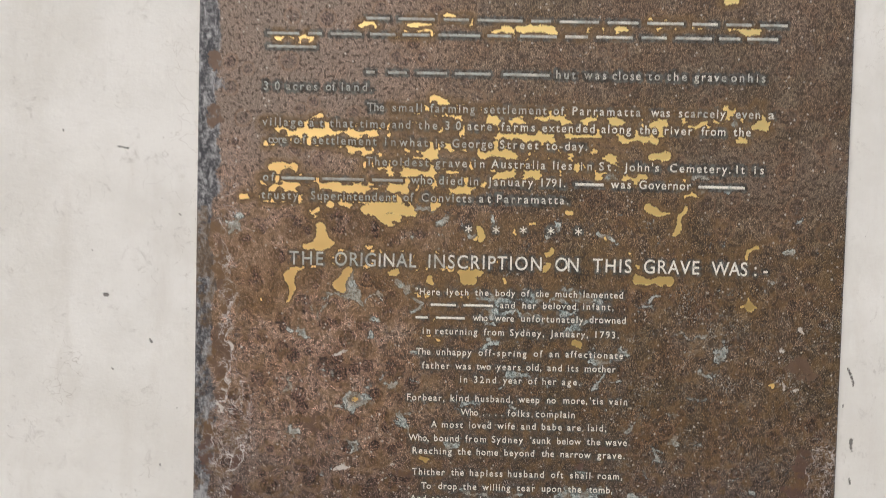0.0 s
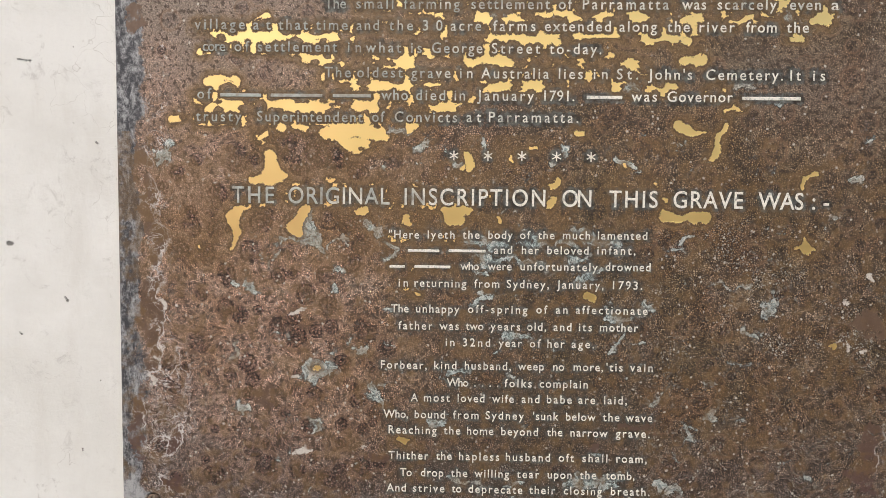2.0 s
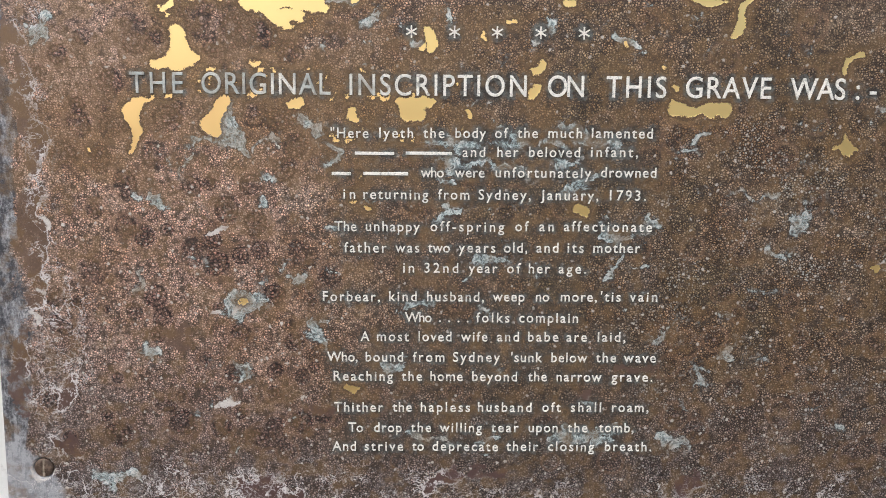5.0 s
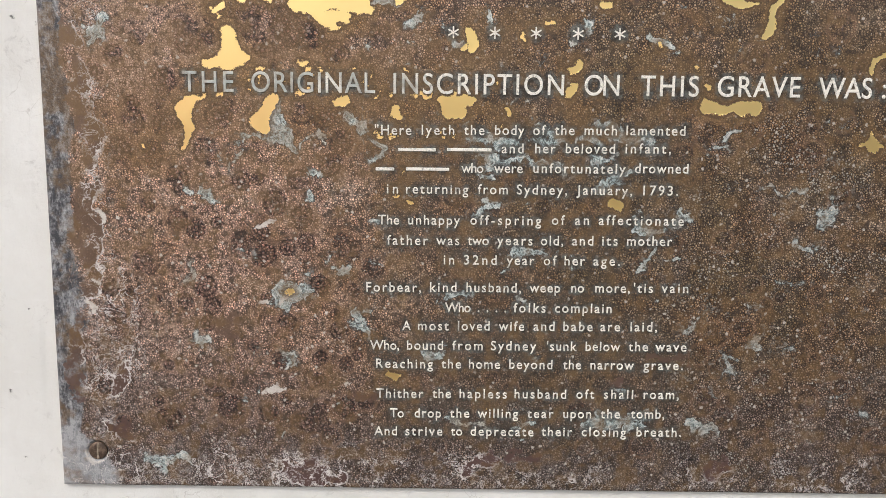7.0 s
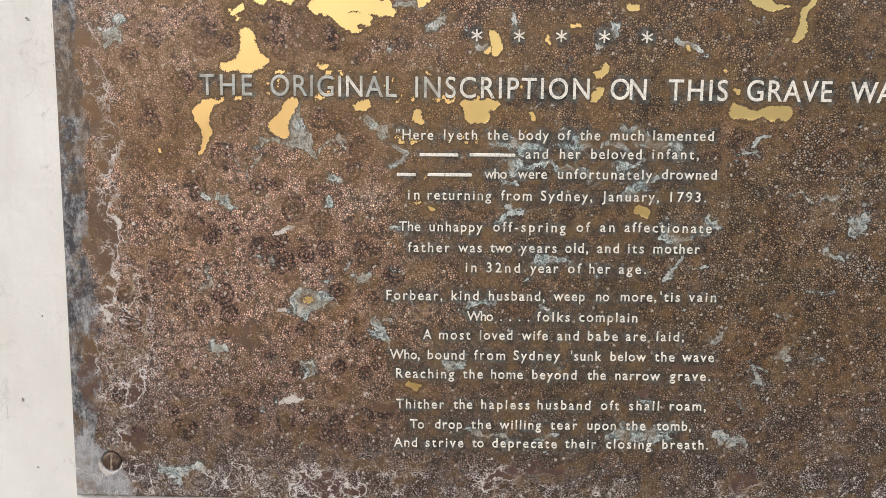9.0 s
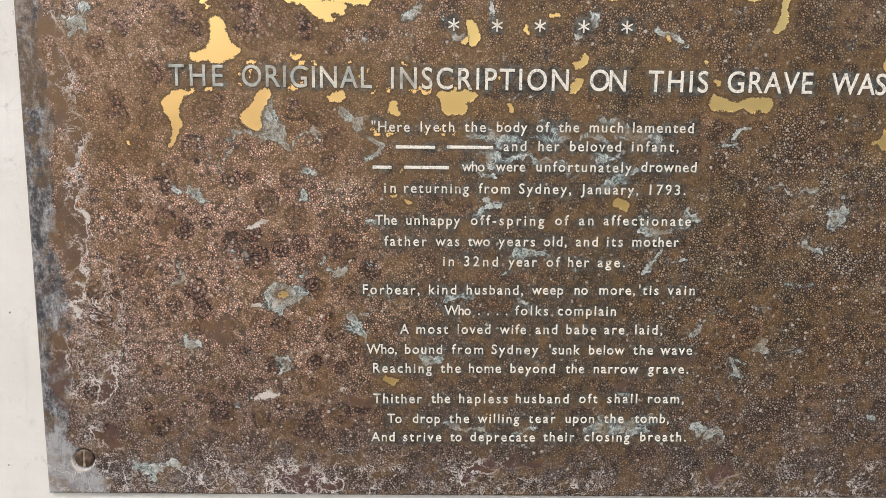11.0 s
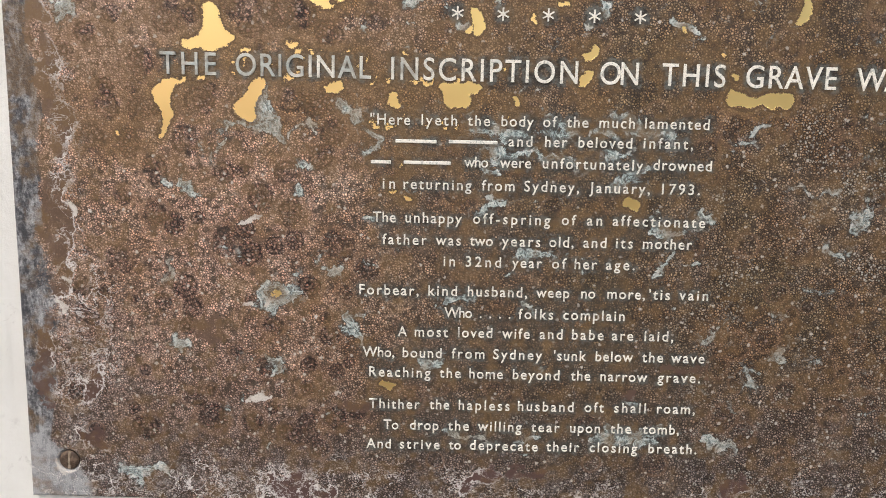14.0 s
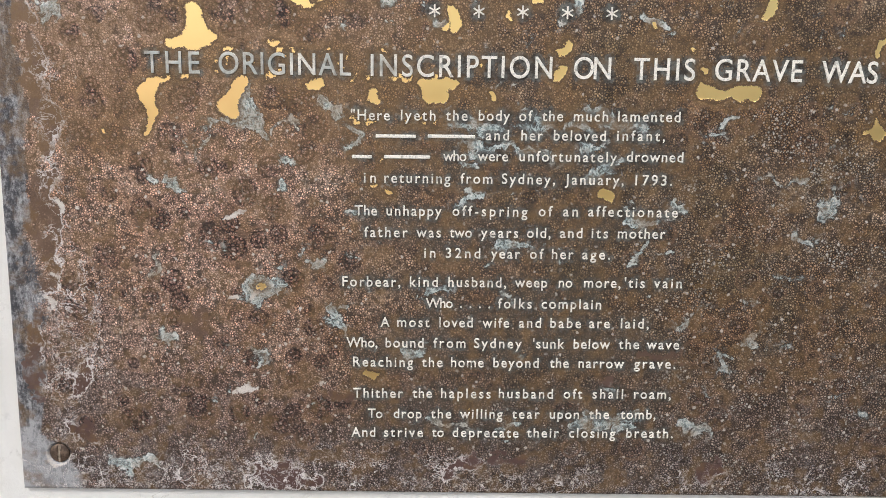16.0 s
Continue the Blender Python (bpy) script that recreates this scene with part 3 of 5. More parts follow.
line(1.2318, 1.2335, CAP_BODY, ('"Here', -0.0938, -0.0711), ('lyeth', -0.0647, -0.0445), ('the', -0.0385, -0.0258), ('body', -0.0193, -0.0011), ('of', 0.0043, 0.0122), ('the', 0.0177, 0.0300), ('much', 0.0362, 0.0563), ('lamented', 0.0621, 0.0986))
line(1.2205, 1.2223, CAP_BODY, ('#', -0.0794, -0.0558), ('#', -0.0489, -0.0211), ('and', -0.0149, -0.0013), ('her', 0.0059, 0.0186), ('beloved', 0.0249, 0.0555), ('infant,', 0.0620, 0.0902))
line(1.2083, 1.2101, CAP_BODY, ('#', -0.0933, -0.0817), ('#', -0.0744, -0.0474), ('who', -0.0398, -0.0260), ('were', -0.0194, -0.0015), ('unfortunately', 0.0051, 0.0625), ('drowned', 0.0684, 0.1017))
line(1.1954, 1.1961, CAP_BODY, ('in', -0.0863, -0.0792), ('returning', -0.0743, -0.0352), ('from', -0.0293, -0.0104), ('Sydney,', -0.0049, 0.0266), ('January,', 0.0325, 0.0673), ('1793.', 0.0742, 0.0960))
line(1.1758, 1.1775, CAP_BODY, ('The', -0.0918, -0.0785), ('unhappy', -0.0729, -0.0402), ('off-spring', -0.0337, 0.0110), ('of', 0.0176, 0.0259), ('an', 0.0322, 0.0410), ('affectionate', 0.0471, 0.1005))
line(1.1629, 1.1643, CAP_BODY, ('father', -0.0861, -0.0602), ('was', -0.0550, -0.0404), ('two', -0.0352, -0.0218), ('years', -0.0165, 0.0058), ('old,', 0.0110, 0.0252), ('and', 0.0308, 0.0442), ('its', 0.0497, 0.0595), ('mother', 0.0654, 0.0939))
line(1.1507, 1.1511, CAP_BODY, ('in', -0.0502, -0.0435), ('32nd', -0.0372, -0.0166), ('year', -0.0102, 0.0073), ('of', 0.0132, 0.0216), ('her', 0.0264, 0.0394), ('age.', 0.0447, 0.0615))
line(1.1326, 1.1341, CAP_BODY, ('Forbear,', -0.0993, -0.0644), ('kind', -0.0587, -0.0418), ('husband,', -0.0355, -0.0006), ('weep', 0.0047, 0.0242), ('no', 0.0312, 0.0394), ('more,', 0.0465, 0.0686), ("'tis", 0.0710, 0.0832), ('vain', 0.0888, 0.1057))
line(1.1199, 1.1205, CAP_BODY, ('Who', -0.0490, -0.0326), ('....', -0.0281, -0.0098), ('folks', -0.0052, 0.0153), ('complain', 0.0213, 0.0575))
line(1.1077, 1.1087, CAP_BODY, ('A', -0.0763, -0.0708), ('most', -0.0662, -0.0465), ('loved', -0.0406, -0.0202), ('wife', -0.0144, 0.0020), ('and', 0.0079, 0.0214), ('babe', 0.0270, 0.0458), ('are', 0.0507, 0.0633), ('laid,', 0.0700, 0.0871))
line(1.0946, 1.0957, CAP_BODY, ('Who,', -0.0971, -0.0782), ('bound', -0.0732, -0.0500), ('from', -0.0440, -0.0244), ('Sydney', -0.0192, 0.0099), ("'sunk", 0.0168, 0.0361), ('below', 0.0417, 0.0640), ('the', 0.0694, 0.0819), ('wave', 0.0866, 0.1065))
line(1.0824, 1.0834, CAP_BODY, ('Reaching', -0.0931, -0.0563), ('the', -0.0509, -0.0382), ('home', -0.0331, -0.0130), ('beyond', -0.0071, 0.0208), ('the', 0.0276, 0.0393), ('narrow', 0.0453, 0.0733), ('grave.', 0.0795, 0.1050))
line(1.0624, 1.0639, CAP_BODY, ('Thither', -0.0930, -0.0624), ('the', -0.0565, -0.0445), ('hapless', -0.0389, -0.0082), ('husband', -0.0032, 0.0303), ('oft', 0.0369, 0.0485), ('shall', 0.0548, 0.0737), ('roam,', 0.0805, 0.1033))
line(1.0492, 1.0506, CAP_BODY, ('To', -0.0841, -0.0750), ('drop', -0.0681, -0.0507), ('the', -0.0450, -0.0323), ('willing', -0.0269, -0.0005), ('tear', 0.0054, 0.0225), ('upon', 0.0288, 0.0470), ('the', 0.0532, 0.0657), ('tomb,', 0.0728, 0.0946))
line(1.0369, 1.0384, CAP_BODY, ('And', -0.0943, -0.0794), ('strive', -0.0740, -0.0498), ('to', -0.0442, -0.0368), ('deprecate', -0.0314, 0.0098), ('their', 0.0150, 0.0349), ('closing', 0.0413, 0.0702), ('breath.', 0.0770, 0.1062))
line(1.4009, 1.4014, CAP_TOP, ('The', -0.1425, -0.1267), ('small', -0.1190, -0.0917), ('farming', -0.0840, -0.0428), ('settlement', -0.0344, 0.0230), ('of', 0.0293, 0.0392), ('Parramatta', 0.0468, 0.1090), ('was', 0.1186, 0.1358), ('scarcely', 0.1439, 0.1862), ('even', 0.1957, 0.2177), ('a', 0.2253, 0.2307))
line(1.3854, 1.3851, CAP_TOP, ('village', -0.2397, -0.2021), ('at', -0.1957, -0.1828), ('that', -0.1769, -0.1550), ('time', -0.1490, -0.1254), ('and', -0.1189, -0.1022), ('the', -0.0947, -0.0771), ('30', -0.0698, -0.0554), ('acre', -0.0494, -0.0269), ('farms', -0.0182, 0.0128), ('extended', 0.0196, 0.0675), ('along', 0.0738, 0.1009), ('the', 0.1084, 0.1245), ('river', 0.1316, 0.1569), ('from', 0.1650, 0.1869), ('the', 0.1941, 0.2099))
line(1.3694, 1.3688, CAP_TOP, ('core', -0.2337, -0.2168), ('of', -0.2099, -0.1988), ('settlement', -0.1925, -0.1331), ('in', -0.1253, -0.1154), ('what', -0.1120, -0.0857), ('is', -0.0784, -0.0705), ('George', -0.0630, -0.0258), ('Street', -0.0190, 0.0165), ('to-day.', 0.0233, 0.0612))
line(1.3509, 1.3509, CAP_TOP, ('The', -0.1425, -0.1231), ('oldest', -0.1183, -0.0844), ('grave', -0.0782, -0.0490), ('in', -0.0421, -0.0328), ('Australia', -0.0264, 0.0233), ('lies', 0.0305, 0.0480), ('in', 0.0560, 0.0661), ('St.', 0.0729, 0.0884), ("John's", 0.0957, 0.1275), ('Cemetery.', 0.1376, 0.1929), ('It', 0.1981, 0.2058), ('is', 0.2145, 0.2231))
line(1.3344, 1.3350, CAP_TOP, ('of', -0.2382, -0.2275), ('#', -0.2210, -0.1901), ('#', -0.1830, -0.1442), ('#', -0.1364, -0.1079), ('who', -0.1002, -0.0804), ('died', -0.0744, -0.0528), ('in', -0.0459, -0.0381), ('January', -0.0291, 0.0126), ('1791.', 0.0202, 0.0423), ('#', 0.0513, 0.0773), ('was', 0.0840, 0.1025), ('Governor', 0.1101, 0.1574), ('#', 0.1642, 0.2065))
line(1.3177, 1.3193, CAP_TOP, ('trusty', -0.2395, -0.2051), ('Superintendent', -0.1932, -0.1140), ('of', -0.1071, -0.0975), ('Convicts', -0.0902, -0.0438), ('at', -0.0368, -0.0259), ('Parramatta.', -0.0203, 0.0456))
line(1.4337, 1.4345, CAP_TOP, ('#', -0.1441, -0.1362), ('#', -0.1240, -0.1065), ('#', -0.0975, -0.0694), ('#', -0.0625, -0.0293), ('#', -0.0177, 0.0248), ('hut', 0.0309, 0.0486), ('was', 0.0564, 0.0769), ('close', 0.0823, 0.1081), ('to', 0.1149, 0.1257), ('the', 0.1318, 0.1500), ('grave', 0.1568, 0.1859), ('on', 0.1903, 0.2021), ('his', 0.2056, 0.2213))
line(1.4185, 1.4192, CAP_TOP, ('30', -0.2388, -0.2240), ('acres', -0.2181, -0.1892), ('of', -0.1812, -0.1723), ('land.', -0.1665, -0.1380))
line(1.4556, 1.4562, CAP_TOP, ('#', -0.2363, -0.1906))
line(1.4677, 1.4706, CAP_TOP, ('#', -0.2365, -0.2066), ('#', -0.1987, -0.1856), ('#', -0.1778, -0.1490), ('#', -0.1412, -0.1177), ('#', -0.1114, -0.0864), ('#', -0.0786, -0.0397), ('#', -0.0334, -0.0111), ('#', -0.0034, 0.0302), ('#', 0.0380, 0.0586), ('#', 0.0664, 0.0998), ('#', 0.1075, 0.1306), ('#', 0.1383, 0.1716), ('#', 0.1778, 0.1972), ('#', 0.2034, 0.2314))
line(1.4829, 1.4830, CAP_TOP, ('#', -0.1451, -0.1232), ('#', -0.1154, -0.0816), ('#', -0.0738, -0.0504), ('#', -0.0426, -0.0012), ('#', 0.0066, 0.0247), ('#', 0.0324, 0.0685), ('#', 0.0762, 0.1045), ('#', 0.1122, 0.1456), ('#', 0.1533, 0.1763), ('#', 0.1840, 0.2069), ('#', 0.2146, 0.2396))
heading(('THE', -0.2124, -0.1807, 1.2570), ('ORIGINAL', -0.1698, -0.0936, 1.2571), ('INSCRIPTION', -0.0823, 0.0226, 1.2571), ('ON', 0.0352, 0.0566, 1.2572), ('THIS', 0.0698, 0.1054, 1.2572), ('GRAVE', 0.1170, 0.1677, 1.2573))
heading(('WAS', 0.1788, 0.2116, 1.2571), (':-', 0.2181, 0.2302, 1.2573))

joined = bmesh.new()
for word in small_print:
    joined.from_mesh(word)
    bpy.data.meshes.remove(word)
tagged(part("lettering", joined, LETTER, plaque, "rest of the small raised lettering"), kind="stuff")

# five small stars between the two texts
for star_x in (-0.0458, -0.0205, 0.0046, 0.0302, 0.0556):
    star = bmesh.new()
    for turn in (0, 60, 120):
        bmesh.ops.create_cube(star, size=1, matrix=pose(star_x, -0.00015 - turn * 1.5e-6, 1.2941, 0, turn + 30, 0) @ Matrix.Diagonal((0.0072, 0.0007, 0.0009, 1)))
    angles = np.radians(np.arange(0, 360, 15))
    for r in (0.0012, 0.0030):
        ink.append(np.stack([star_x + r * np.cos(angles), 1.2941 + r * np.sin(angles)], -1))
    part("star", star, LETTER, plaque)


def gold(*a):
    plate.streak("gold", *a)


def gold_top(*a):
    plate.streak("gold_top", *a)


def verdigris(*a):
    plate.streak("verdigris", *a, wild=2.0)


def flake(*a):
    plate.streak("flake", *a)


def bare(*a):
    plate.streak("bare", *a, wild=1.8)


def rosette(*a):
    plate.disc("rosette", *a)


# bright metal in the lower part
gold(-0.1416, 1.3086, -0.1113, 1.3008, 0.0047, 0.0040)
gold(-0.1281, 1.3120, -0.1147, 1.3171, 0.0061, 0.0061)
gold(-0.1848, 1.2927, -0.1827, 1.2801, 0.0034, 0.0102)
gold(-0.1957, 1.2760, -0.1739, 1.2776, 0.0034, 0.0034)
gold(-0.1913, 1.3071, -0.1871, 1.3104, 0.0017, 0.0024)
gold(-0.2135, 1.2479, -0.1983, 1.2532, 0.0034, 0.0031)
gold(-0.2098, 1.2463, -0.2091, 1.2334, 0.0050, 0.0036)
gold(-0.2098, 1.2334, -0.2125, 1.2238, 0.0035, 0.0017)
gold(-0.1675, 1.2405, -0.1640, 1.2373, 0.0056, 0.0052)
gold(-0.1628, 1.2441, -0.1551, 1.2537, 0.0055, 0.0034)
gold(-0.1188, 1.2515, -0.1130, 1.2515, 0.0031, 0.0034)
gold(-0.0812, 1.2462, -0.0764, 1.2425, 0.0031, 0.0014)
gold(-0.0519, 1.2523, -0.0341, 1.2532, 0.0048, 0.0041)
gold(-0.0477, 1.2466, -0.0388, 1.2467, 0.0048, 0.0034)
gold(-0.1491, 1.1327, -0.1491, 1.1309, 0.0014, 0.0014)
gold(0.0559, 1.1893, 0.0594, 1.1887, 0.0031, 0.0028)
gold(-0.0834, 1.0782, -0.0783, 1.0746, 0.0021, 0.0029)
gold(-0.2388, 1.2227, -0.2381, 1.2221, 0.0014, 0.0010)
gold(-0.0350, 1.2944, -0.0349, 1.2872, 0.0034, 0.0037)
gold(-0.0396, 1.2871, -0.0409, 1.2858, 0.0014, 0.0014)
gold(0.0099, 1.3005, 0.0167, 1.2989, 0.0013, 0.0013)
gold(-0.0039, 1.2915, -0.0025, 1.2895, 0.0013, 0.0010)
gold(0.0304, 1.2760, 0.0265, 1.2720, 0.0027, 0.0030)
gold(0.0289, 1.2627, 0.0250, 1.2576, 0.0024, 0.0031)
gold(0.1088, 1.2512, 0.1239, 1.2494, 0.0041, 0.0041)
gold(0.1239, 1.2497, 0.1409, 1.2496, 0.0041, 0.0041)
gold(0.1094, 1.2643, 0.1102, 1.2620, 0.0017, 0.0017)
gold(0.0791, 1.2872, 0.0799, 1.2852, 0.0013, 0.0013)
gold(0.1053, 1.2762, 0.1058, 1.2742, 0.0010, 0.0010)
gold(-0.0794, 1.3174, -0.0744, 1.3181, 0.0034, 0.0034)
gold(-0.0731, 1.1897, -0.0717, 1.1883, 0.0014, 0.0014)
gold(-0.1412, 1.2750, -0.1378, 1.2750, 0.0014, 0.0014)
gold(-0.0129, 1.2487, -0.0114, 1.2437, 0.0014, 0.0020)
gold(0.1211, 1.3180, 0.1281, 1.3139, 0.0043, 0.0040)
gold(0.1281, 1.3132, 0.1365, 1.3120, 0.0033, 0.0017)
gold(0.1521, 1.3184, 0.1482, 1.3069, 0.0027, 0.0027)
gold(0.1482, 1.3069, 0.1444, 1.2951, 0.0027, 0.0030)
gold(-0.0818, 1.1958, -0.0807, 1.1944, 0.0014, 0.0014)
gold(0.2206, 1.2848, 0.2124, 1.2785, 0.0017, 0.0020)
gold(0.2124, 1.2785, 0.2102, 1.2732, 0.0020, 0.0020)
gold(0.2147, 1.2362, 0.2149, 1.2329, 0.0010, 0.0020)
gold(0.2095, 1.2288, 0.2216, 1.2289, 0.0014, 0.0014)
gold(0.2149, 1.2329, 0.2156, 1.2288, 0.0020, 0.0041)
gold(0.2378, 1.1550, 0.2393, 1.1529, 0.0021, 0.0017)
# bright metal between the upper lines
gold_top(-0.2380, 1.3357, -0.1923, 1.3348, 0.0039, 0.0039)
gold_top(-0.1923, 1.3348, -0.1058, 1.3343, 0.0030, 0.0030)
gold_top(-0.2382, 1.3185, -0.1402, 1.3186, 0.0035, 0.0026)
gold_top(-0.2375, 1.3867, -0.1834, 1.3853, 0.0043, 0.0043)
gold_top(-0.1834, 1.3853, -0.1232, 1.3848, 0.0035, 0.0035)
gold_top(-0.2094, 1.3708, -0.1403, 1.3704, 0.0030, 0.0030)
gold_top(-0.1189, 1.3874, -0.0720, 1.3860, 0.0034, 0.0034)
gold_top(-0.0634, 1.3860, -0.0210, 1.3854, 0.0034, 0.0030)
gold_top(-0.1403, 1.3514, -0.0417, 1.3500, 0.0039, 0.0039)
gold_top(-0.1231, 1.3705, -0.0250, 1.3691, 0.0030, 0.0030)
gold_top(-0.0972, 1.3369, -0.0329, 1.3353, 0.0030, 0.0030)
gold_top(-0.1190, 1.4021, 0.0209, 1.4015, 0.0030, 0.0034)
gold_top(0.0293, 1.4015, 0.1129, 1.4011, 0.0038, 0.0034)
gold_top(-0.0125, 1.3859, 0.1301, 1.3846, 0.0034, 0.0030)
gold_top(-0.0250, 1.3712, 0.0216, 1.3707, 0.0030, 0.0030)
gold_top(-0.0247, 1.3523, 0.0347, 1.3506, 0.0030, 0.0026)
gold_top(0.1295, 1.4012, 0.2245, 1.4008, 0.0037, 0.0033)
gold_top(0.0473, 1.3528, 0.0811, 1.3489, 0.0034, 0.0034)
gold_top(-0.2267, 1.3817, -0.1964, 1.3802, 0.0052, 0.0061)
gold_top(-0.1964, 1.3853, -0.1834, 1.3946, 0.0052, 0.0022)
gold_top(-0.1921, 1.3806, -0.1232, 1.3781, 0.0060, 0.0043)
gold_top(-0.1576, 1.3682, -0.1317, 1.3620, 0.0043, 0.0052)
gold_top(-0.1403, 1.3755, -0.1360, 1.3662, 0.0043, 0.0043)
gold_top(-0.1103, 1.3664, -0.0803, 1.3624, 0.0051, 0.0060)
gold_top(-0.1230, 1.3430, -0.0544, 1.3457, 0.0039, 0.0043)
gold_top(-0.2270, 1.3460, -0.2096, 1.3470, 0.0035, 0.0035)
gold_top(-0.2293, 1.3293, -0.1966, 1.3296, 0.0052, 0.0052)
gold_top(-0.1836, 1.3297, -0.0971, 1.3284, 0.0048, 0.0039)
gold_top(-0.1836, 1.3190, -0.1749, 1.3140, 0.0035, 0.0026)
gold_top(-0.1017, 1.3622, -0.0629, 1.3372, 0.0039, 0.0039)
gold_top(-0.0843, 1.3412, -0.0670, 1.3202, 0.0034, 0.0039)
gold_top(-0.1402, 1.3101, -0.1013, 1.3104, 0.0039, 0.0069)
gold_top(-0.1229, 1.3047, -0.1142, 1.2975, 0.0061, 0.0035)
gold_top(-0.0884, 1.3123, -0.0777, 1.3158, 0.0026, 0.0017)
gold_top(-0.1662, 1.3158, -0.1576, 1.3124, 0.0026, 0.0022)
gold_top(-0.0714, 1.3295, -0.0414, 1.3310, 0.0039, 0.0039)
gold_top(-0.0807, 1.4118, -0.0424, 1.4024, 0.0030, 0.0038)
gold_top(-0.0593, 1.3961, -0.0424, 1.4003, 0.0038, 0.0034)
gold_top(-0.0549, 1.3815, -0.0421, 1.3786, 0.0034, 0.0030)
gold_top(-0.0296, 1.3962, 0.0085, 1.3902, 0.0047, 0.0047)
gold_top(-0.0209, 1.3804, 0.0214, 1.3782, 0.0038, 0.0042)
gold_top(-0.0334, 1.3648, -0.0037, 1.3638, 0.0042, 0.0038)
gold_top(0.0006, 1.3630, 0.0259, 1.3640, 0.0038, 0.0034)
gold_top(-0.0203, 1.3435, 0.0348, 1.3448, 0.0034, 0.0038)
gold_top(0.0343, 1.3682, 0.0555, 1.3613, 0.0038, 0.0042)
gold_top(0.0171, 1.3819, 0.0299, 1.3757, 0.0042, 0.0038)
gold_top(0.0420, 1.3958, 0.0672, 1.3959, 0.0050, 0.0042)
gold_top(0.0839, 1.3960, 0.0964, 1.3969, 0.0038, 0.0050)
gold_top(0.1087, 1.4019, 0.1131, 1.3961, 0.0042, 0.0042)
gold_top(0.1194, 1.3929, 0.1348, 1.3938, 0.0037, 0.0042)
gold_top(0.0885, 1.3811, 0.1095, 1.3787, 0.0021, 0.0033)
gold_top(0.1095, 1.3787, 0.1241, 1.3771, 0.0038, 0.0029)
gold_top(0.0680, 1.3676, 0.0934, 1.3586, 0.0025, 0.0038)
gold_top(0.1001, 1.3445, 0.1148, 1.3454, 0.0042, 0.0034)
gold_top(0.0706, 1.3467, 0.0834, 1.3435, 0.0034, 0.0029)
gold_top(0.1204, 1.3655, 0.1358, 1.3656, 0.0021, 0.0025)
gold_top(0.1421, 1.3423, 0.1503, 1.3449, 0.0029, 0.0033)
gold_top(0.1548, 1.3922, 0.1712, 1.3964, 0.0050, 0.0046)
gold_top(0.1893, 1.4076, 0.1959, 1.3966, 0.0029, 0.0041)
gold_top(0.1962, 1.3912, 0.2014, 1.3851, 0.0041, 0.0033)
gold_top(0.2105, 1.3925, 0.2215, 1.3942, 0.0041, 0.0049)
gold_top(0.2120, 1.4057, 0.2165, 1.4139, 0.0025, 0.0025)
gold_top(0.1966, 1.3801, 0.2049, 1.3810, 0.0017, 0.0017)
gold_top(0.1530, 1.3290, 0.1655, 1.3308, 0.0021, 0.0013)
gold_top(-0.1924, 1.3069, -0.1898, 1.3035, 0.0022, 0.0026)
gold_top(0.0441, 1.3106, 0.0492, 1.3103, 0.0017, 0.0013)
gold_top(-0.2579, 1.3183, -0.2513, 1.3184, 0.0018, 0.0013)
gold_top(-0.2355, 1.3677, -0.2311, 1.3690, 0.0022, 0.0022)
gold_top(-0.1402, 1.3195, -0.1229, 1.3102, 0.0035, 0.0039)
gold_top(-0.2286, 1.4689, -0.1971, 1.4675, 0.0026, 0.0042)
gold_top(-0.1492, 1.4792, -0.1362, 1.4820, 0.0026, 0.0026)
gold_top(-0.1076, 1.4826, -0.0868, 1.4840, 0.0031, 0.0031)
gold_top(-0.0294, 1.4738, -0.0139, 1.4766, 0.0041, 0.0041)
gold_top(-0.0036, 1.4784, 0.0378, 1.4771, 0.0041, 0.0036)
gold_top(0.0533, 1.4743, 0.0686, 1.4797, 0.0041, 0.0031)
gold_top(0.0842, 1.4759, 0.0943, 1.4802, 0.0031, 0.0026)
gold_top(0.1147, 1.4867, 0.1304, 1.4768, 0.0026, 0.0026)
gold_top(0.1831, 1.5074, 0.1907, 1.5086, 0.0031, 0.0031)
gold_top(-0.0713, 1.4884, -0.0504, 1.4836, 0.0026, 0.0031)
gold_top(-0.1177, 1.4710, -0.0865, 1.4727, 0.0026, 0.0026)
gold_top(0.1301, 1.4860, 0.1609, 1.4845, 0.0031, 0.0026)
gold_top(0.1916, 1.4831, 0.2122, 1.4784, 0.0026, 0.0026)
# verdigris
verdigris(-0.1403, 1.1342, -0.1475, 1.1211, 0.0042, 0.0021)
verdigris(-0.1449, 1.1327, -0.1609, 1.1264, 0.0042, 0.0018)
verdigris(-0.1502, 1.1319, -0.1484, 1.1312, 0.0078, 0.0064)
verdigris(-0.1071, 1.1210, -0.1049, 1.1138, 0.0028, 0.0046)
verdigris(-0.1120, 1.1115, -0.1035, 1.1073, 0.0025, 0.0036)
verdigris(-0.1035, 1.1073, -0.0956, 1.0994, 0.0032, 0.0018)
verdigris(-0.1488, 1.0890, -0.1489, 1.0831, 0.0032, 0.0029)
verdigris(-0.2104, 1.1027, -0.2048, 1.0977, 0.0029, 0.0032)
verdigris(-0.1558, 1.2503, -0.1590, 1.2418, 0.0021, 0.0031)
verdigris(-0.1590, 1.2418, -0.1588, 1.2326, 0.0034, 0.0034)
verdigris(-0.1588, 1.2326, -0.1492, 1.2259, 0.0038, 0.0017)
verdigris(-0.1535, 1.2515, -0.1560, 1.2400, 0.0036, 0.0048)
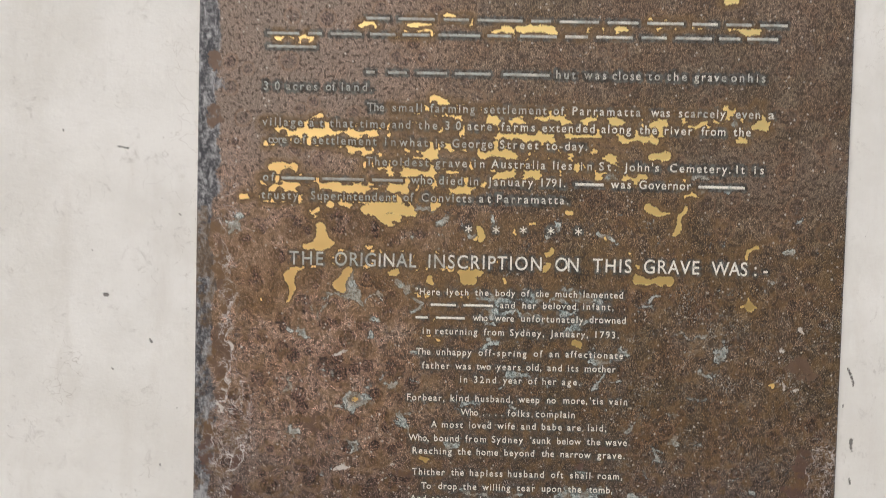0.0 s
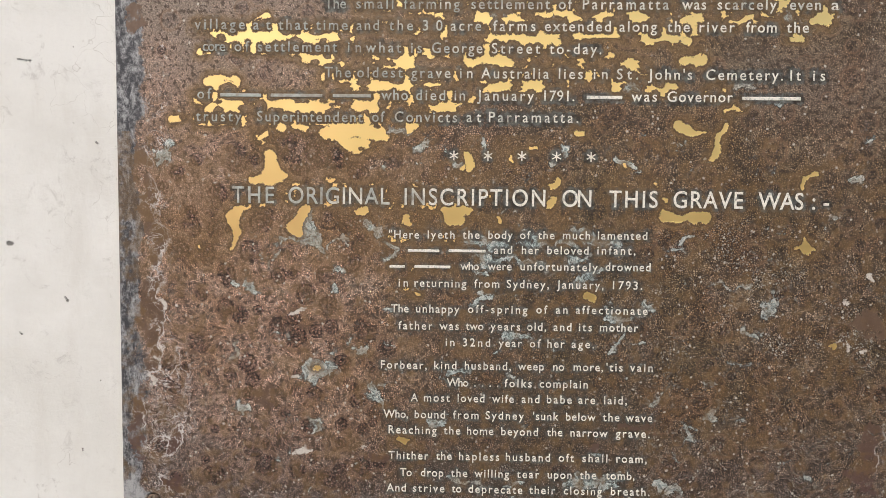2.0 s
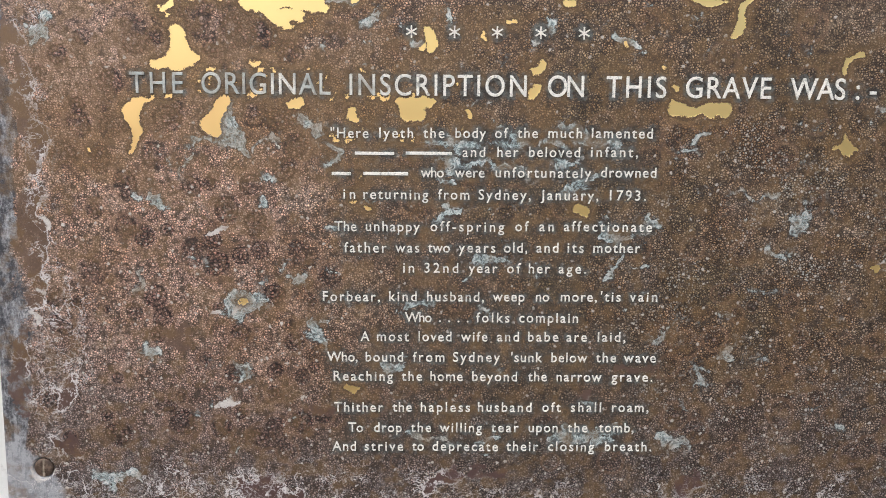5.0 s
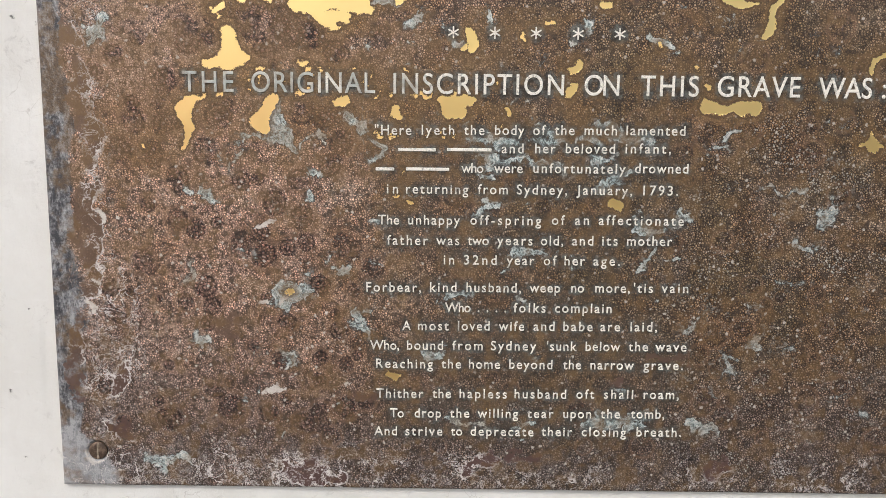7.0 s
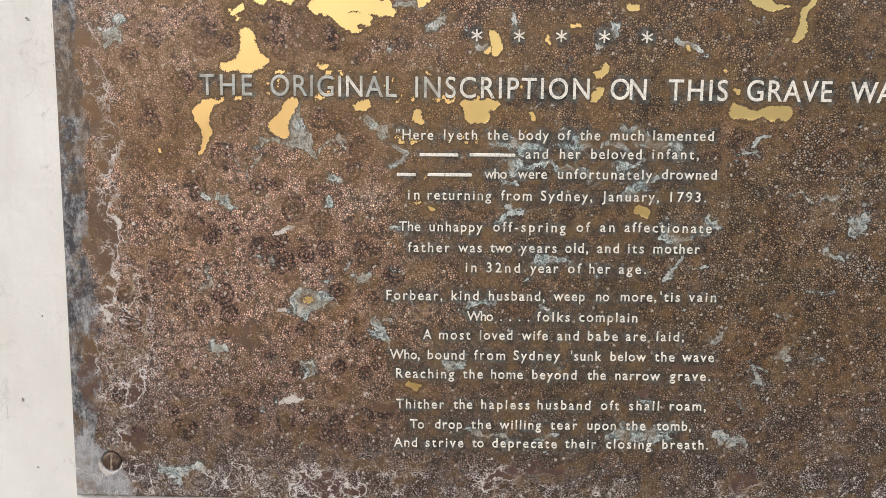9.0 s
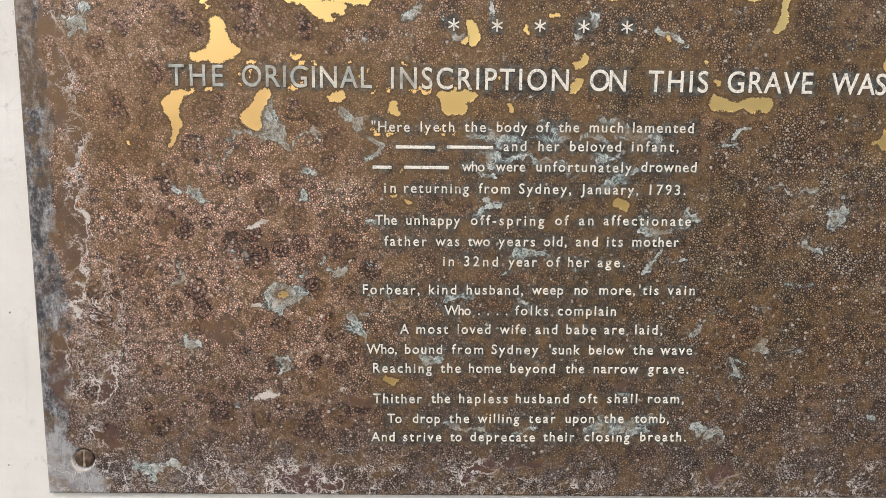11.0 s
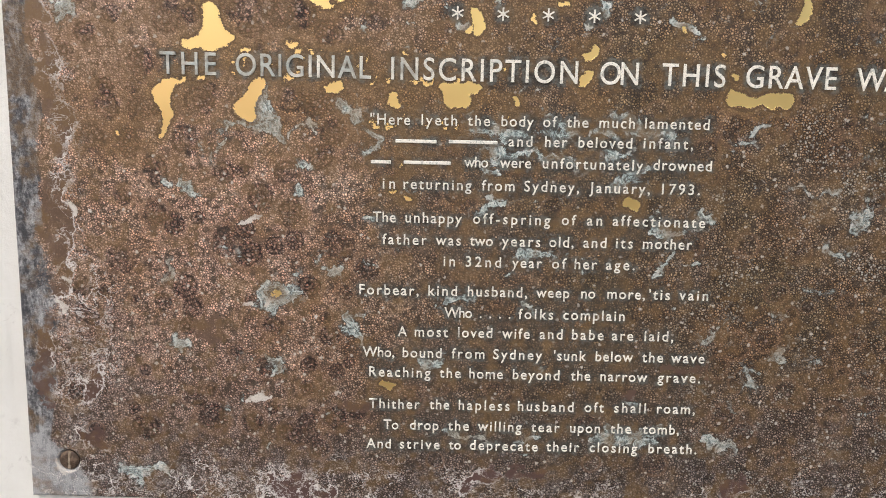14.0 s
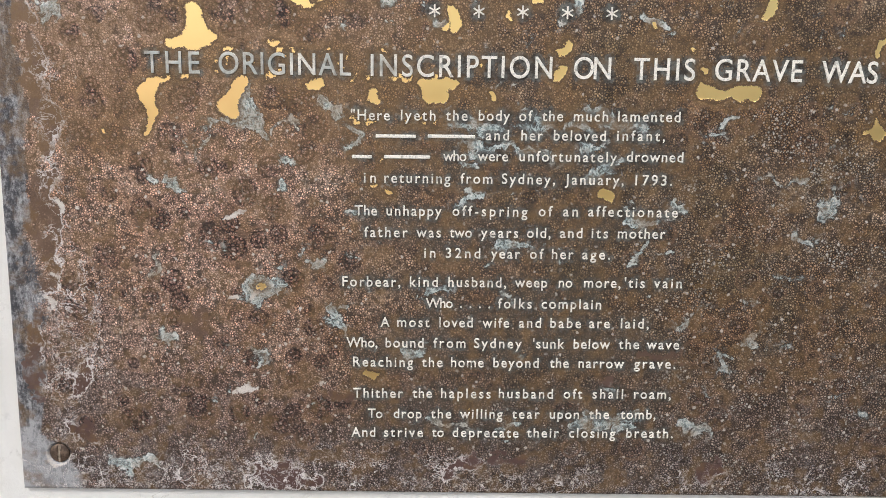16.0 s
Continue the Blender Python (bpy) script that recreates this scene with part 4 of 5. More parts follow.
verdigris(-0.1560, 1.2400, -0.1485, 1.2265, 0.0048, 0.0030)
verdigris(-0.1321, 1.2104, -0.1300, 1.2083, 0.0035, 0.0024)
verdigris(-0.1363, 1.1951, -0.1343, 1.1902, 0.0024, 0.0031)
verdigris(-0.1999, 1.1977, -0.1977, 1.1915, 0.0031, 0.0021)
verdigris(-0.2122, 1.1965, -0.2080, 1.1955, 0.0021, 0.0017)
verdigris(-0.0941, 1.2280, -0.0899, 1.2233, 0.0028, 0.0031)
verdigris(-0.0927, 1.2205, -0.0961, 1.2136, 0.0024, 0.0017)
verdigris(-0.1147, 1.2434, -0.1051, 1.2381, 0.0024, 0.0027)
verdigris(-0.1051, 1.2381, -0.0989, 1.2320, 0.0027, 0.0017)
verdigris(-0.0313, 1.1840, -0.0245, 1.1889, 0.0024, 0.0028)
verdigris(-0.0245, 1.1889, -0.0134, 1.1912, 0.0031, 0.0017)
verdigris(-0.0323, 1.2298, -0.0185, 1.2276, 0.0031, 0.0048)
verdigris(-0.0185, 1.2276, -0.0031, 1.2299, 0.0055, 0.0031)
verdigris(0.0073, 1.2354, 0.0089, 1.2280, 0.0041, 0.0048)
verdigris(0.0157, 1.2294, 0.0239, 1.2322, 0.0048, 0.0024)
verdigris(0.0428, 1.2372, 0.0594, 1.2334, 0.0031, 0.0041)
verdigris(0.0594, 1.2327, 0.0773, 1.2302, 0.0034, 0.0041)
verdigris(0.0380, 1.2304, 0.0467, 1.2257, 0.0031, 0.0021)
verdigris(0.0506, 1.2000, 0.0614, 1.2046, 0.0041, 0.0034)
verdigris(0.0614, 1.2046, 0.0681, 1.2082, 0.0028, 0.0017)
verdigris(0.0231, 1.2165, 0.0025, 1.2156, 0.0024, 0.0034)
verdigris(0.0007, 1.2155, -0.0251, 1.2159, 0.0028, 0.0028)
verdigris(0.0871, 1.1621, 0.0805, 1.1553, 0.0017, 0.0021)
verdigris(0.0805, 1.1553, 0.0747, 1.1459, 0.0017, 0.0021)
verdigris(0.0717, 1.1777, 0.0788, 1.1743, 0.0042, 0.0049)
verdigris(0.0802, 1.1743, 0.0852, 1.1786, 0.0031, 0.0017)
verdigris(0.1305, 1.0919, 0.1367, 1.0780, 0.0025, 0.0021)
verdigris(0.1323, 1.0919, 0.1377, 1.0909, 0.0018, 0.0018)
verdigris(0.1053, 1.1112, 0.1160, 1.1208, 0.0028, 0.0021)
verdigris(0.1496, 1.1021, 0.1562, 1.0989, 0.0032, 0.0021)
verdigris(0.1534, 1.1094, 0.1510, 1.1025, 0.0014, 0.0025)
verdigris(0.1636, 1.0990, 0.1759, 1.1007, 0.0011, 0.0018)
verdigris(0.1119, 1.0457, 0.1270, 1.0459, 0.0036, 0.0014)
verdigris(0.1171, 1.0499, 0.1162, 1.0465, 0.0018, 0.0032)
verdigris(0.1883, 1.1821, 0.1931, 1.1912, 0.0024, 0.0021)
verdigris(-0.0427, 1.0446, -0.0210, 1.0427, 0.0022, 0.0018)
verdigris(0.0472, 1.0468, 0.0794, 1.0504, 0.0040, 0.0036)
verdigris(0.0690, 1.0434, 0.0761, 1.0443, 0.0043, 0.0032)
verdigris(-0.0614, 1.0948, -0.0535, 1.0905, 0.0032, 0.0025)
verdigris(-0.0477, 1.1280, -0.0337, 1.1329, 0.0018, 0.0025)
verdigris(-0.0037, 1.1305, 0.0035, 1.1248, 0.0018, 0.0032)
verdigris(0.0599, 1.0702, 0.0678, 1.0688, 0.0018, 0.0018)
verdigris(-0.2381, 1.0201, -0.2170, 1.0189, 0.0051, 0.0033)
verdigris(-0.2324, 1.0164, -0.2301, 1.0095, 0.0037, 0.0018)
verdigris(-0.2689, 1.2957, -0.2619, 1.2991, 0.0048, 0.0051)
verdigris(-0.2675, 1.2874, -0.2623, 1.2908, 0.0034, 0.0027)
verdigris(-0.0097, 1.1575, 0.0112, 1.1592, 0.0021, 0.0031)
verdigris(-0.1219, 1.1467, -0.1113, 1.1482, 0.0018, 0.0025)
verdigris(0.0289, 1.2876, 0.0369, 1.2985, 0.0020, 0.0024)
verdigris(0.0760, 1.2891, 0.0867, 1.2839, 0.0034, 0.0020)
verdigris(-0.0478, 1.2929, -0.0437, 1.2890, 0.0027, 0.0020)
verdigris(-0.0939, 1.1810, -0.0918, 1.1782, 0.0028, 0.0021)
verdigris(-0.2134, 1.1525, -0.2134, 1.1375, 0.0018, 0.0021)
verdigris(0.0954, 1.1815, 0.1014, 1.1802, 0.0035, 0.0028)
verdigris(-0.0464, 1.0490, -0.0409, 1.0469, 0.0025, 0.0022)
verdigris(0.0005, 1.0453, 0.0060, 1.0431, 0.0025, 0.0022)
verdigris(-0.0813, 1.1365, -0.0788, 1.1315, 0.0018, 0.0018)
verdigris(-0.1423, 1.2250, -0.1285, 1.2303, 0.0014, 0.0014)
verdigris(-0.1785, 1.2297, -0.1664, 1.2312, 0.0017, 0.0021)
verdigris(-0.1796, 1.2256, -0.1812, 1.2125, 0.0014, 0.0014)
verdigris(-0.0255, 1.3050, -0.0221, 1.3018, 0.0013, 0.0013)
verdigris(-0.0945, 1.3101, -0.0794, 1.3158, 0.0024, 0.0034)
verdigris(-0.0642, 1.3062, -0.0725, 1.2986, 0.0017, 0.0013)
verdigris(0.0128, 1.2150, 0.0232, 1.2117, 0.0021, 0.0021)
verdigris(-0.0319, 1.2110, -0.0180, 1.2077, 0.0024, 0.0021)
verdigris(0.0437, 1.2154, 0.0573, 1.2190, 0.0024, 0.0021)
verdigris(0.1459, 1.1255, 0.1496, 1.1234, 0.0021, 0.0018)
verdigris(0.1742, 1.1686, 0.1849, 1.1645, 0.0024, 0.0017)
verdigris(0.1460, 1.1996, 0.1753, 1.1993, 0.0017, 0.0017)
verdigris(0.1656, 1.1437, 0.1797, 1.1421, 0.0017, 0.0017)
verdigris(0.1249, 1.2335, 0.1315, 1.2370, 0.0020, 0.0017)
verdigris(0.1151, 1.2273, 0.1273, 1.2234, 0.0020, 0.0017)
verdigris(-0.1932, 1.2667, -0.1927, 1.2583, 0.0014, 0.0014)
verdigris(-0.1625, 1.2603, -0.1557, 1.2638, 0.0014, 0.0014)
verdigris(0.1855, 1.1679, 0.1806, 1.1635, 0.0034, 0.0021)
verdigris(0.1904, 1.1819, 0.1956, 1.1885, 0.0034, 0.0021)
verdigris(0.1134, 1.3862, 0.1198, 1.3813, 0.0042, 0.0033)
verdigris(0.0812, 1.3468, 0.0875, 1.3443, 0.0042, 0.0034)
verdigris(-0.0042, 1.3939, 0.0022, 1.3889, 0.0042, 0.0034)
verdigris(-0.0211, 1.3946, -0.0169, 1.3913, 0.0034, 0.0025)
verdigris(0.1696, 1.3329, 0.1902, 1.3373, 0.0021, 0.0033)
verdigris(0.1936, 1.4015, 0.2004, 1.3892, 0.0033, 0.0033)
verdigris(0.2214, 1.0572, 0.2257, 1.0559, 0.0026, 0.0026)
verdigris(0.1160, 1.0477, 0.1247, 1.0457, 0.0035, 0.0035)
verdigris(0.2489, 1.2812, 0.2531, 1.2792, 0.0033, 0.0025)
verdigris(0.1566, 1.3432, 0.1691, 1.3454, 0.0025, 0.0025)
verdigris(-0.0845, 1.3624, -0.0717, 1.3582, 0.0034, 0.0026)
# white flakes
flake(-0.1686, 1.1743, -0.1588, 1.1773, 0.0011, 0.0014)
flake(-0.1653, 1.0643, -0.1580, 1.0681, 0.0011, 0.0025)
flake(-0.1580, 1.0681, -0.1530, 1.0667, 0.0022, 0.0011)
flake(-0.1265, 1.1193, -0.1258, 1.1186, 0.0011, 0.0011)
flake(-0.1120, 1.0715, -0.1113, 1.0711, 0.0011, 0.0011)
flake(-0.1149, 1.0703, -0.1142, 1.0696, 0.0011, 0.0011)
flake(-0.1502, 1.1283, -0.1545, 1.1254, 0.0014, 0.0014)
flake(-0.1662, 1.1252, -0.1623, 1.1263, 0.0014, 0.0014)
flake(-0.2547, 1.1784, -0.2533, 1.1781, 0.0014, 0.0011)
flake(-0.2668, 1.1818, -0.2660, 1.1772, 0.0014, 0.0021)
flake(-0.3027, 1.2005, -0.3017, 1.1998, 0.0014, 0.0010)
flake(-0.2795, 1.1246, -0.2748, 1.1192, 0.0014, 0.0025)
flake(-0.2740, 1.1373, -0.2706, 1.1338, 0.0011, 0.0011)
flake(0.2486, 1.1578, 0.2480, 1.1526, 0.0013, 0.0013)
flake(0.2573, 1.1519, 0.2623, 1.1529, 0.0013, 0.0008)
flake(0.2381, 1.1559, 0.2421, 1.1603, 0.0013, 0.0013)
flake(-0.1708, 1.1737, -0.1611, 1.1774, 0.0013, 0.0018)
flake(0.2450, 1.1894, 0.2493, 1.1873, 0.0013, 0.0013)
flake(0.2630, 1.2069, 0.2652, 1.2048, 0.0021, 0.0017)
# smooth brown patches
bare(-0.2729, 1.1957, -0.2765, 1.1764, 0.0063, 0.0077)
bare(-0.2765, 1.1764, -0.2759, 1.1587, 0.0077, 0.0084)
bare(-0.2759, 1.1587, -0.2750, 1.1301, 0.0078, 0.0046)
bare(-0.2769, 1.2690, -0.2752, 1.2522, 0.0051, 0.0069)
bare(-0.2752, 1.2522, -0.2680, 1.2285, 0.0048, 0.0062)
bare(-0.2680, 1.2285, -0.2722, 1.2113, 0.0062, 0.0048)
bare(-0.2863, 1.1008, -0.2913, 1.0712, 0.0050, 0.0065)
bare(-0.2913, 1.0712, -0.2864, 1.0601, 0.0036, 0.0029)
bare(-0.2560, 1.0800, -0.2617, 1.0717, 0.0029, 0.0058)
bare(-0.2617, 1.0717, -0.2650, 1.0620, 0.0054, 0.0022)
bare(-0.1113, 1.0629, -0.0915, 1.0595, 0.0022, 0.0036)
bare(-0.1514, 1.0132, -0.1295, 1.0097, 0.0044, 0.0066)
bare(-0.1295, 1.0097, -0.1150, 1.0054, 0.0058, 0.0036)
bare(-0.0385, 1.0132, -0.0205, 1.0200, 0.0022, 0.0044)
bare(-0.0205, 1.0200, 0.0102, 1.0243, 0.0036, 0.0022)
bare(0.1247, 1.0133, 0.1352, 1.0173, 0.0043, 0.0058)
bare(-0.1895, 1.1114, -0.1843, 1.1079, 0.0078, 0.0071)
bare(0.0810, 1.0900, 0.1024, 1.0878, 0.0035, 0.0043)
bare(0.0567, 1.0768, 0.0640, 1.0732, 0.0021, 0.0021)
bare(-0.2690, 1.0435, -0.2565, 1.0361, 0.0018, 0.0033)
bare(-0.2808, 1.2956, -0.2763, 1.2824, 0.0027, 0.0041)
bare(0.2625, 1.1746, 0.2683, 1.1682, 0.0084, 0.0084)
bare(0.2688, 1.0916, 0.2659, 1.0650, 0.0068, 0.0085)
bare(0.2533, 1.0602, 0.2666, 1.0516, 0.0060, 0.0060)
# dark blooms
rosette(-0.2438, 1.2384, 0.0090)
rosette(-0.2248, 1.2376, 0.0083)
rosette(-0.1910, 1.2424, 0.0103)
rosette(-0.1994, 1.2198, 0.0097)
rosette(-0.1519, 1.2964, 0.0162)
rosette(-0.1687, 1.3001, 0.0135)
rosette(-0.1350, 1.2939, 0.0135)
rosette(-0.1188, 1.2825, 0.0081)
rosette(-0.0742, 1.3005, 0.0067)
rosette(-0.0910, 1.2911, 0.0088)
rosette(-0.1387, 1.2455, 0.0096)
rosette(-0.1250, 1.2422, 0.0089)
rosette(-0.1147, 1.2271, 0.0090)
rosette(-0.2323, 1.2204, 0.0076)
rosette(-0.1622, 1.2837, 0.0075)
rosette(-0.1566, 1.1885, 0.0091)
rosette(-0.1392, 1.1800, 0.0084)
rosette(-0.1078, 1.1593, 0.0077)
rosette(-0.1640, 1.1550, 0.0091)
rosette(-0.2015, 1.1348, 0.0085)
rosette(-0.2241, 1.2630, 0.0089)
rosette(-0.2542, 1.2793, 0.0068)
rosette(-0.2531, 1.2202, 0.0083)
rosette(-0.1425, 1.2044, 0.0076)
rosette(-0.2172, 1.2051, 0.0083)
rosette(-0.1772, 1.2022, 0.0076)
rosette(-0.1217, 1.2133, 0.0083)
rosette(-0.2417, 1.1503, 0.0078)
rosette(-0.1871, 1.0542, 0.0094)
rosette(-0.2271, 1.0461, 0.0087)
rosette(-0.1131, 1.0554, 0.0079)
rosette(0.1147, 1.2334, 0.0089)
rosette(0.1387, 1.2806, 0.0074)
rosette(-0.2080, 1.2881, 0.0102)
rosette(-0.1148, 1.1645, 0.0063)
rosette(-0.1290, 1.1358, 0.0078)
rosette(-0.1780, 1.1583, 0.0070)
rosette(-0.2179, 1.1772, 0.0077)
rng = np.random.default_rng(11)
for _ in range(170):
    vx, vz, turned = rng.uniform(-0.2, 0.28), rng.uniform(1.03, 1.31), rng.normal(0.3, 0.6)
    far = rng.uniform(0.002, 0.006)
    verdigris(vx, vz, vx + far * math.cos(turned), vz + far * math.sin(turned), rng.uniform(-0.001, 0.0016), rng.uniform(-0.002, 0.001))
for _ in range(330):
    rosette(rng.uniform(-0.275, 0.29), rng.uniform(1.03, 1.5), rng.uniform(0.003, 0.0075))

gx, gz = plate.gx, plate.gz
# round crusts bite into the rims of the lower bright patches
bites = np.full(gx.shape, 0.02)


def bite(x, z, r):
    s = plate.window(x - r - 0.01, x + r + 0.01, z - r - 0.01, z + r + 0.01)
    bites[s] = np.minimum(bites[s], np.hypot(plate.wx[s] * 0.5 + gx[s] * 0.5 - x, plate.wz[s] * 0.5 + gz[s] * 0.5 - z) - r)


bite(-0.1985, 1.2872, 0.0102)
bite(-0.1648, 1.2929, 0.0142)
bite(-0.1931, 1.2411, 0.0138)
bite(-0.2243, 1.2339, 0.0117)
bite(-0.1825, 1.2540, 0.0151)
bite(-0.1464, 1.2376, 0.0131)
bite(-0.1786, 1.2256, 0.0104)
bite(-0.0610, 1.2468, 0.0082)
bite(-0.0265, 1.2465, 0.0075)
bite(0.1261, 1.2410, 0.0068)
bite(0.1233, 1.2591, 0.0074)
bite(0.1385, 1.3224, 0.0093)
bite(0.1352, 1.3029, 0.0067)
bite(0.1603, 1.2973, 0.0100)
bite(-0.1519, 1.2917, 0.0142)
bite(-0.1316, 1.2890, 0.0115)
bite(-0.0971, 1.2970, 0.0122)
bite(-0.1216, 1.2568, 0.0048)
bite(-0.1079, 1.2442, 0.0069)
bite(-0.0856, 1.2383, 0.0041)
bite(-0.0709, 1.2493, 0.0055)
bite(-0.0287, 1.2978, 0.0034)
bite(-0.0422, 1.2983, 0.0047)
bite(0.0364, 1.2688, 0.0061)
bite(0.0211, 1.2692, 0.0047)
bite(0.1171, 1.3033, 0.0080)
bite(0.0626, 1.1936, 0.0028)
bite(0.0520, 1.1827, 0.0028)
bite(-0.0862, 1.0708, 0.0050)
bite(-0.0747, 1.0717, 0.0050)
bite(-0.0809, 1.0827, 0.0043)

# dark crusts eat round holes into the bright metal of the upper part
crusts = np.full(gx.shape, 0.02)
for _ in range(900):
    cx, cz, cr = rng.uniform(-0.26, 0.26), rng.uniform(1.28, 1.5), rng.uniform(0.0028, 0.0074)
    s = plate.window(cx - 0.02, cx + 0.02, cz - 0.02, cz + 0.02)
    crusts[s] = np.minimum(crusts[s], np.hypot(gx[s] - cx, gz[s] - cz) - cr)

# grime grows round the lettering
STEP = 0.0008
near = np.full(gx.shape, 0.006)
spots = np.concatenate(ink)
ci, cj = np.rint((spots[:, 0] - LEFT) / STEP).astype(int), np.rint((spots[:, 1] - BOTTOM) / STEP).astype(int)
fine_rows = int((PZ < 1.519).sum())
for di in range(-6, 7):
    for dj in range(-6, 7):
        ii, jj = np.clip(ci + di, 0, len(PX) - 1), np.clip(cj + dj, 0, fine_rows)
        np.minimum.at(near, (jj, ii), np.hypot(PX[ii] - spots[:, 0], PZ[jj] - spots[:, 1]))


def spread(v, cells):
    """A running mean over a square of cells, both ways."""
    for axis in (0, 1):
        pad = [(0, 0), (0, 0)]
        pad[axis] = (cells + 1, cells)
        total = np.cumsum(np.pad(v, pad, mode="edge"), axis)
        n = v.shape[axis]
        v = (np.take(total, range(2 * cells + 1, 2 * cells + 1 + n), axis) - np.take(total, range(n), axis)) / (2 * cells + 1)
    return v


murk = spread((near < 0.0028).astype(float), 6) * smooth(gz, 1.275, 1.25)
upper = np.minimum(np.minimum(plate.layer("gold_top") + 0.0007, crusts + 1.5 * np.maximum(plate.layer("gold_top") - 0.002, 0)), near - 0.0020 + 0.0012 * cloud(gx, gz, 0.005, 51))
plate.layers["gold"] = np.maximum(np.minimum(np.minimum(plate.layer("gold"), bites), near - 0.0010), upper)
# bright slivers cling to the lettering where the metal has been rubbed
rubbed = smooth(gx, 0.06, -0.10) * smooth(gz, 1.17, 1.24) * smooth(gz, 1.31, 1.28) + 0.55 * np.exp(-(((gx - 0.09) / 0.05) ** 2 + ((gz - 1.262) / 0.012) ** 2))
sliver = np.minimum(np.minimum(near - 0.0007, 0.0030 - near), 0.004 * (cloud(gx, gz, 0.008, 71) + 0.6 * cloud(gx, gz, 0.003, 72) - 1.5 + 0.85 * rubbed))
plate.layers["gold"] = np.maximum(plate.layer("gold"), np.where(gz < 1.31, sliver, -0.02))
amber = np.clip(2.2 * spread(spread((plate.layer("gold") > -0.002).astype(float), 14), 14), 0, 1)
for ax, az, aw, ah, much in ((-0.12, 1.245, 0.09, 0.030, 0.75), (-0.235, 1.222, 0.025, 0.018, 0.8), (-0.075, 1.225, 0.04, 0.022, 0.7), (-0.02, 1.19, 0.07, 0.02, 0.35), (0.15, 1.285, 0.09, 0.03, 0.35), (-0.10, 1.10, 0.05, 0.04, 0.3)):
    amber = np.maximum(amber, much * np.exp(-(((gx - ax) / aw) ** 2 + ((gz - az) / ah) ** 2)))
mould = np.clip(smooth(gx, 0.07, 0.15) * smooth(gz, 1.28, 1.22) + 0.35 * smooth(gz, 1.25, 1.10), 0, 1)
creep = smooth(gz, 1.20, 1.27) * (0.45 + 0.55 * smooth(gx, 0.12, -0.15)) + 0.6
grime = np.clip(1 - near / (0.0034 + 0.0012 * smooth(gz, 1.27, 1.30)), 0, 1) * np.clip(creep, 0, 1)

rough_edge = 0.006 * cloud(gx, gz, 0.03, 21) + 0.004 * cloud(gx, gz, 0.009, 22)
margin = np.maximum(0.0185 - (gx - LEFT) + rough_edge, 0.002 - (RIGHT - gx))
corner = 0.034 - np.hypot((gx - LEFT) * 0.9, (gz - BOTTOM) * 0.75) + 0.6 * rough_edge
margin = np.maximum(margin, corner)
olive = smooth(gx, -0.19, 0.02) * 0.85 + 0.05
# a worn brown strip beside the margin, with pebbled islands in it
strip_in = np.minimum(gx - LEFT - 0.009, 0.021 - (gx - LEFT)) + 0.011 * cloud(gx, gz, 0.026, 61) + 0.006 * cloud(gx, gz, 0.010, 62) - 0.0125
plate.layers["bare"] = np.maximum(plate.layer("bare"), np.where(gz > 1.10, strip_in, -0.02))
low = smooth(gz, 1.055, 1.005)
blob = np.exp(-(((gx + 0.266) / 0.028) ** 2 + ((gz - 1.095) / 0.055) ** 2))
strip = np.exp(-(((gx + 0.270) / 0.013) ** 2)) * (0.62 + 0.2 * smooth(gz, 1.26, 1.12)) * smooth(gz, 1.42, 1.34)
right_low = np.exp(-(((gx - 0.29) / 0.02) ** 2 + ((gz - 1.07) / 0.05) ** 2)) * 0.8
crust = np.clip(np.maximum.reduce([low * (0.55 + 0.3 * smooth(gx, 0.1, -0.2)), blob, strip, right_low]), 0, 1)
corner_veil = smooth(corner, -0.004, 0.008)
# grey bloom; the upper-left term is painted sky sheen
veil = np.clip(np.maximum.reduce([low * (0.55 + 0.3 * smooth(gx, 0.0, -0.2)), blob * 0.75, 0.4 * smooth(gx, -0.10, -0.22) * smooth(gz, 1.17, 1.08), 0.06 + 0.10 * cloud(gx, gz, 0.06, 31), 0.55 * smooth(gx, -0.05, -0.22) * smooth(gz, 1.33, 1.40), 0.3 * smooth(gx, 0.10, 0.2) * smooth(gz, 1.25, 1.18), corner_veil * 1.3]), 0, 1)
# smooth paler tone with sky sheen painted in, strongest at the upper left
sheen_film = 0.5 * smooth(gz, 1.30, 1.36) + 0.5 * smooth(gx, 0.02, -0.18) * smooth(gz, 1.335, 1.40) + 0.35 * smooth(gx, -0.12, -0.2) * smooth(gz, 1.24, 1.30) + 0.3 * smooth(gx, 0.10, 0.20) * smooth(gz, 1.26, 1.30) * smooth(gz, 1.40, 1.34)
screw_ring = np.full(gx.shape, -0.02)
front = np.zeros(gx.shape)
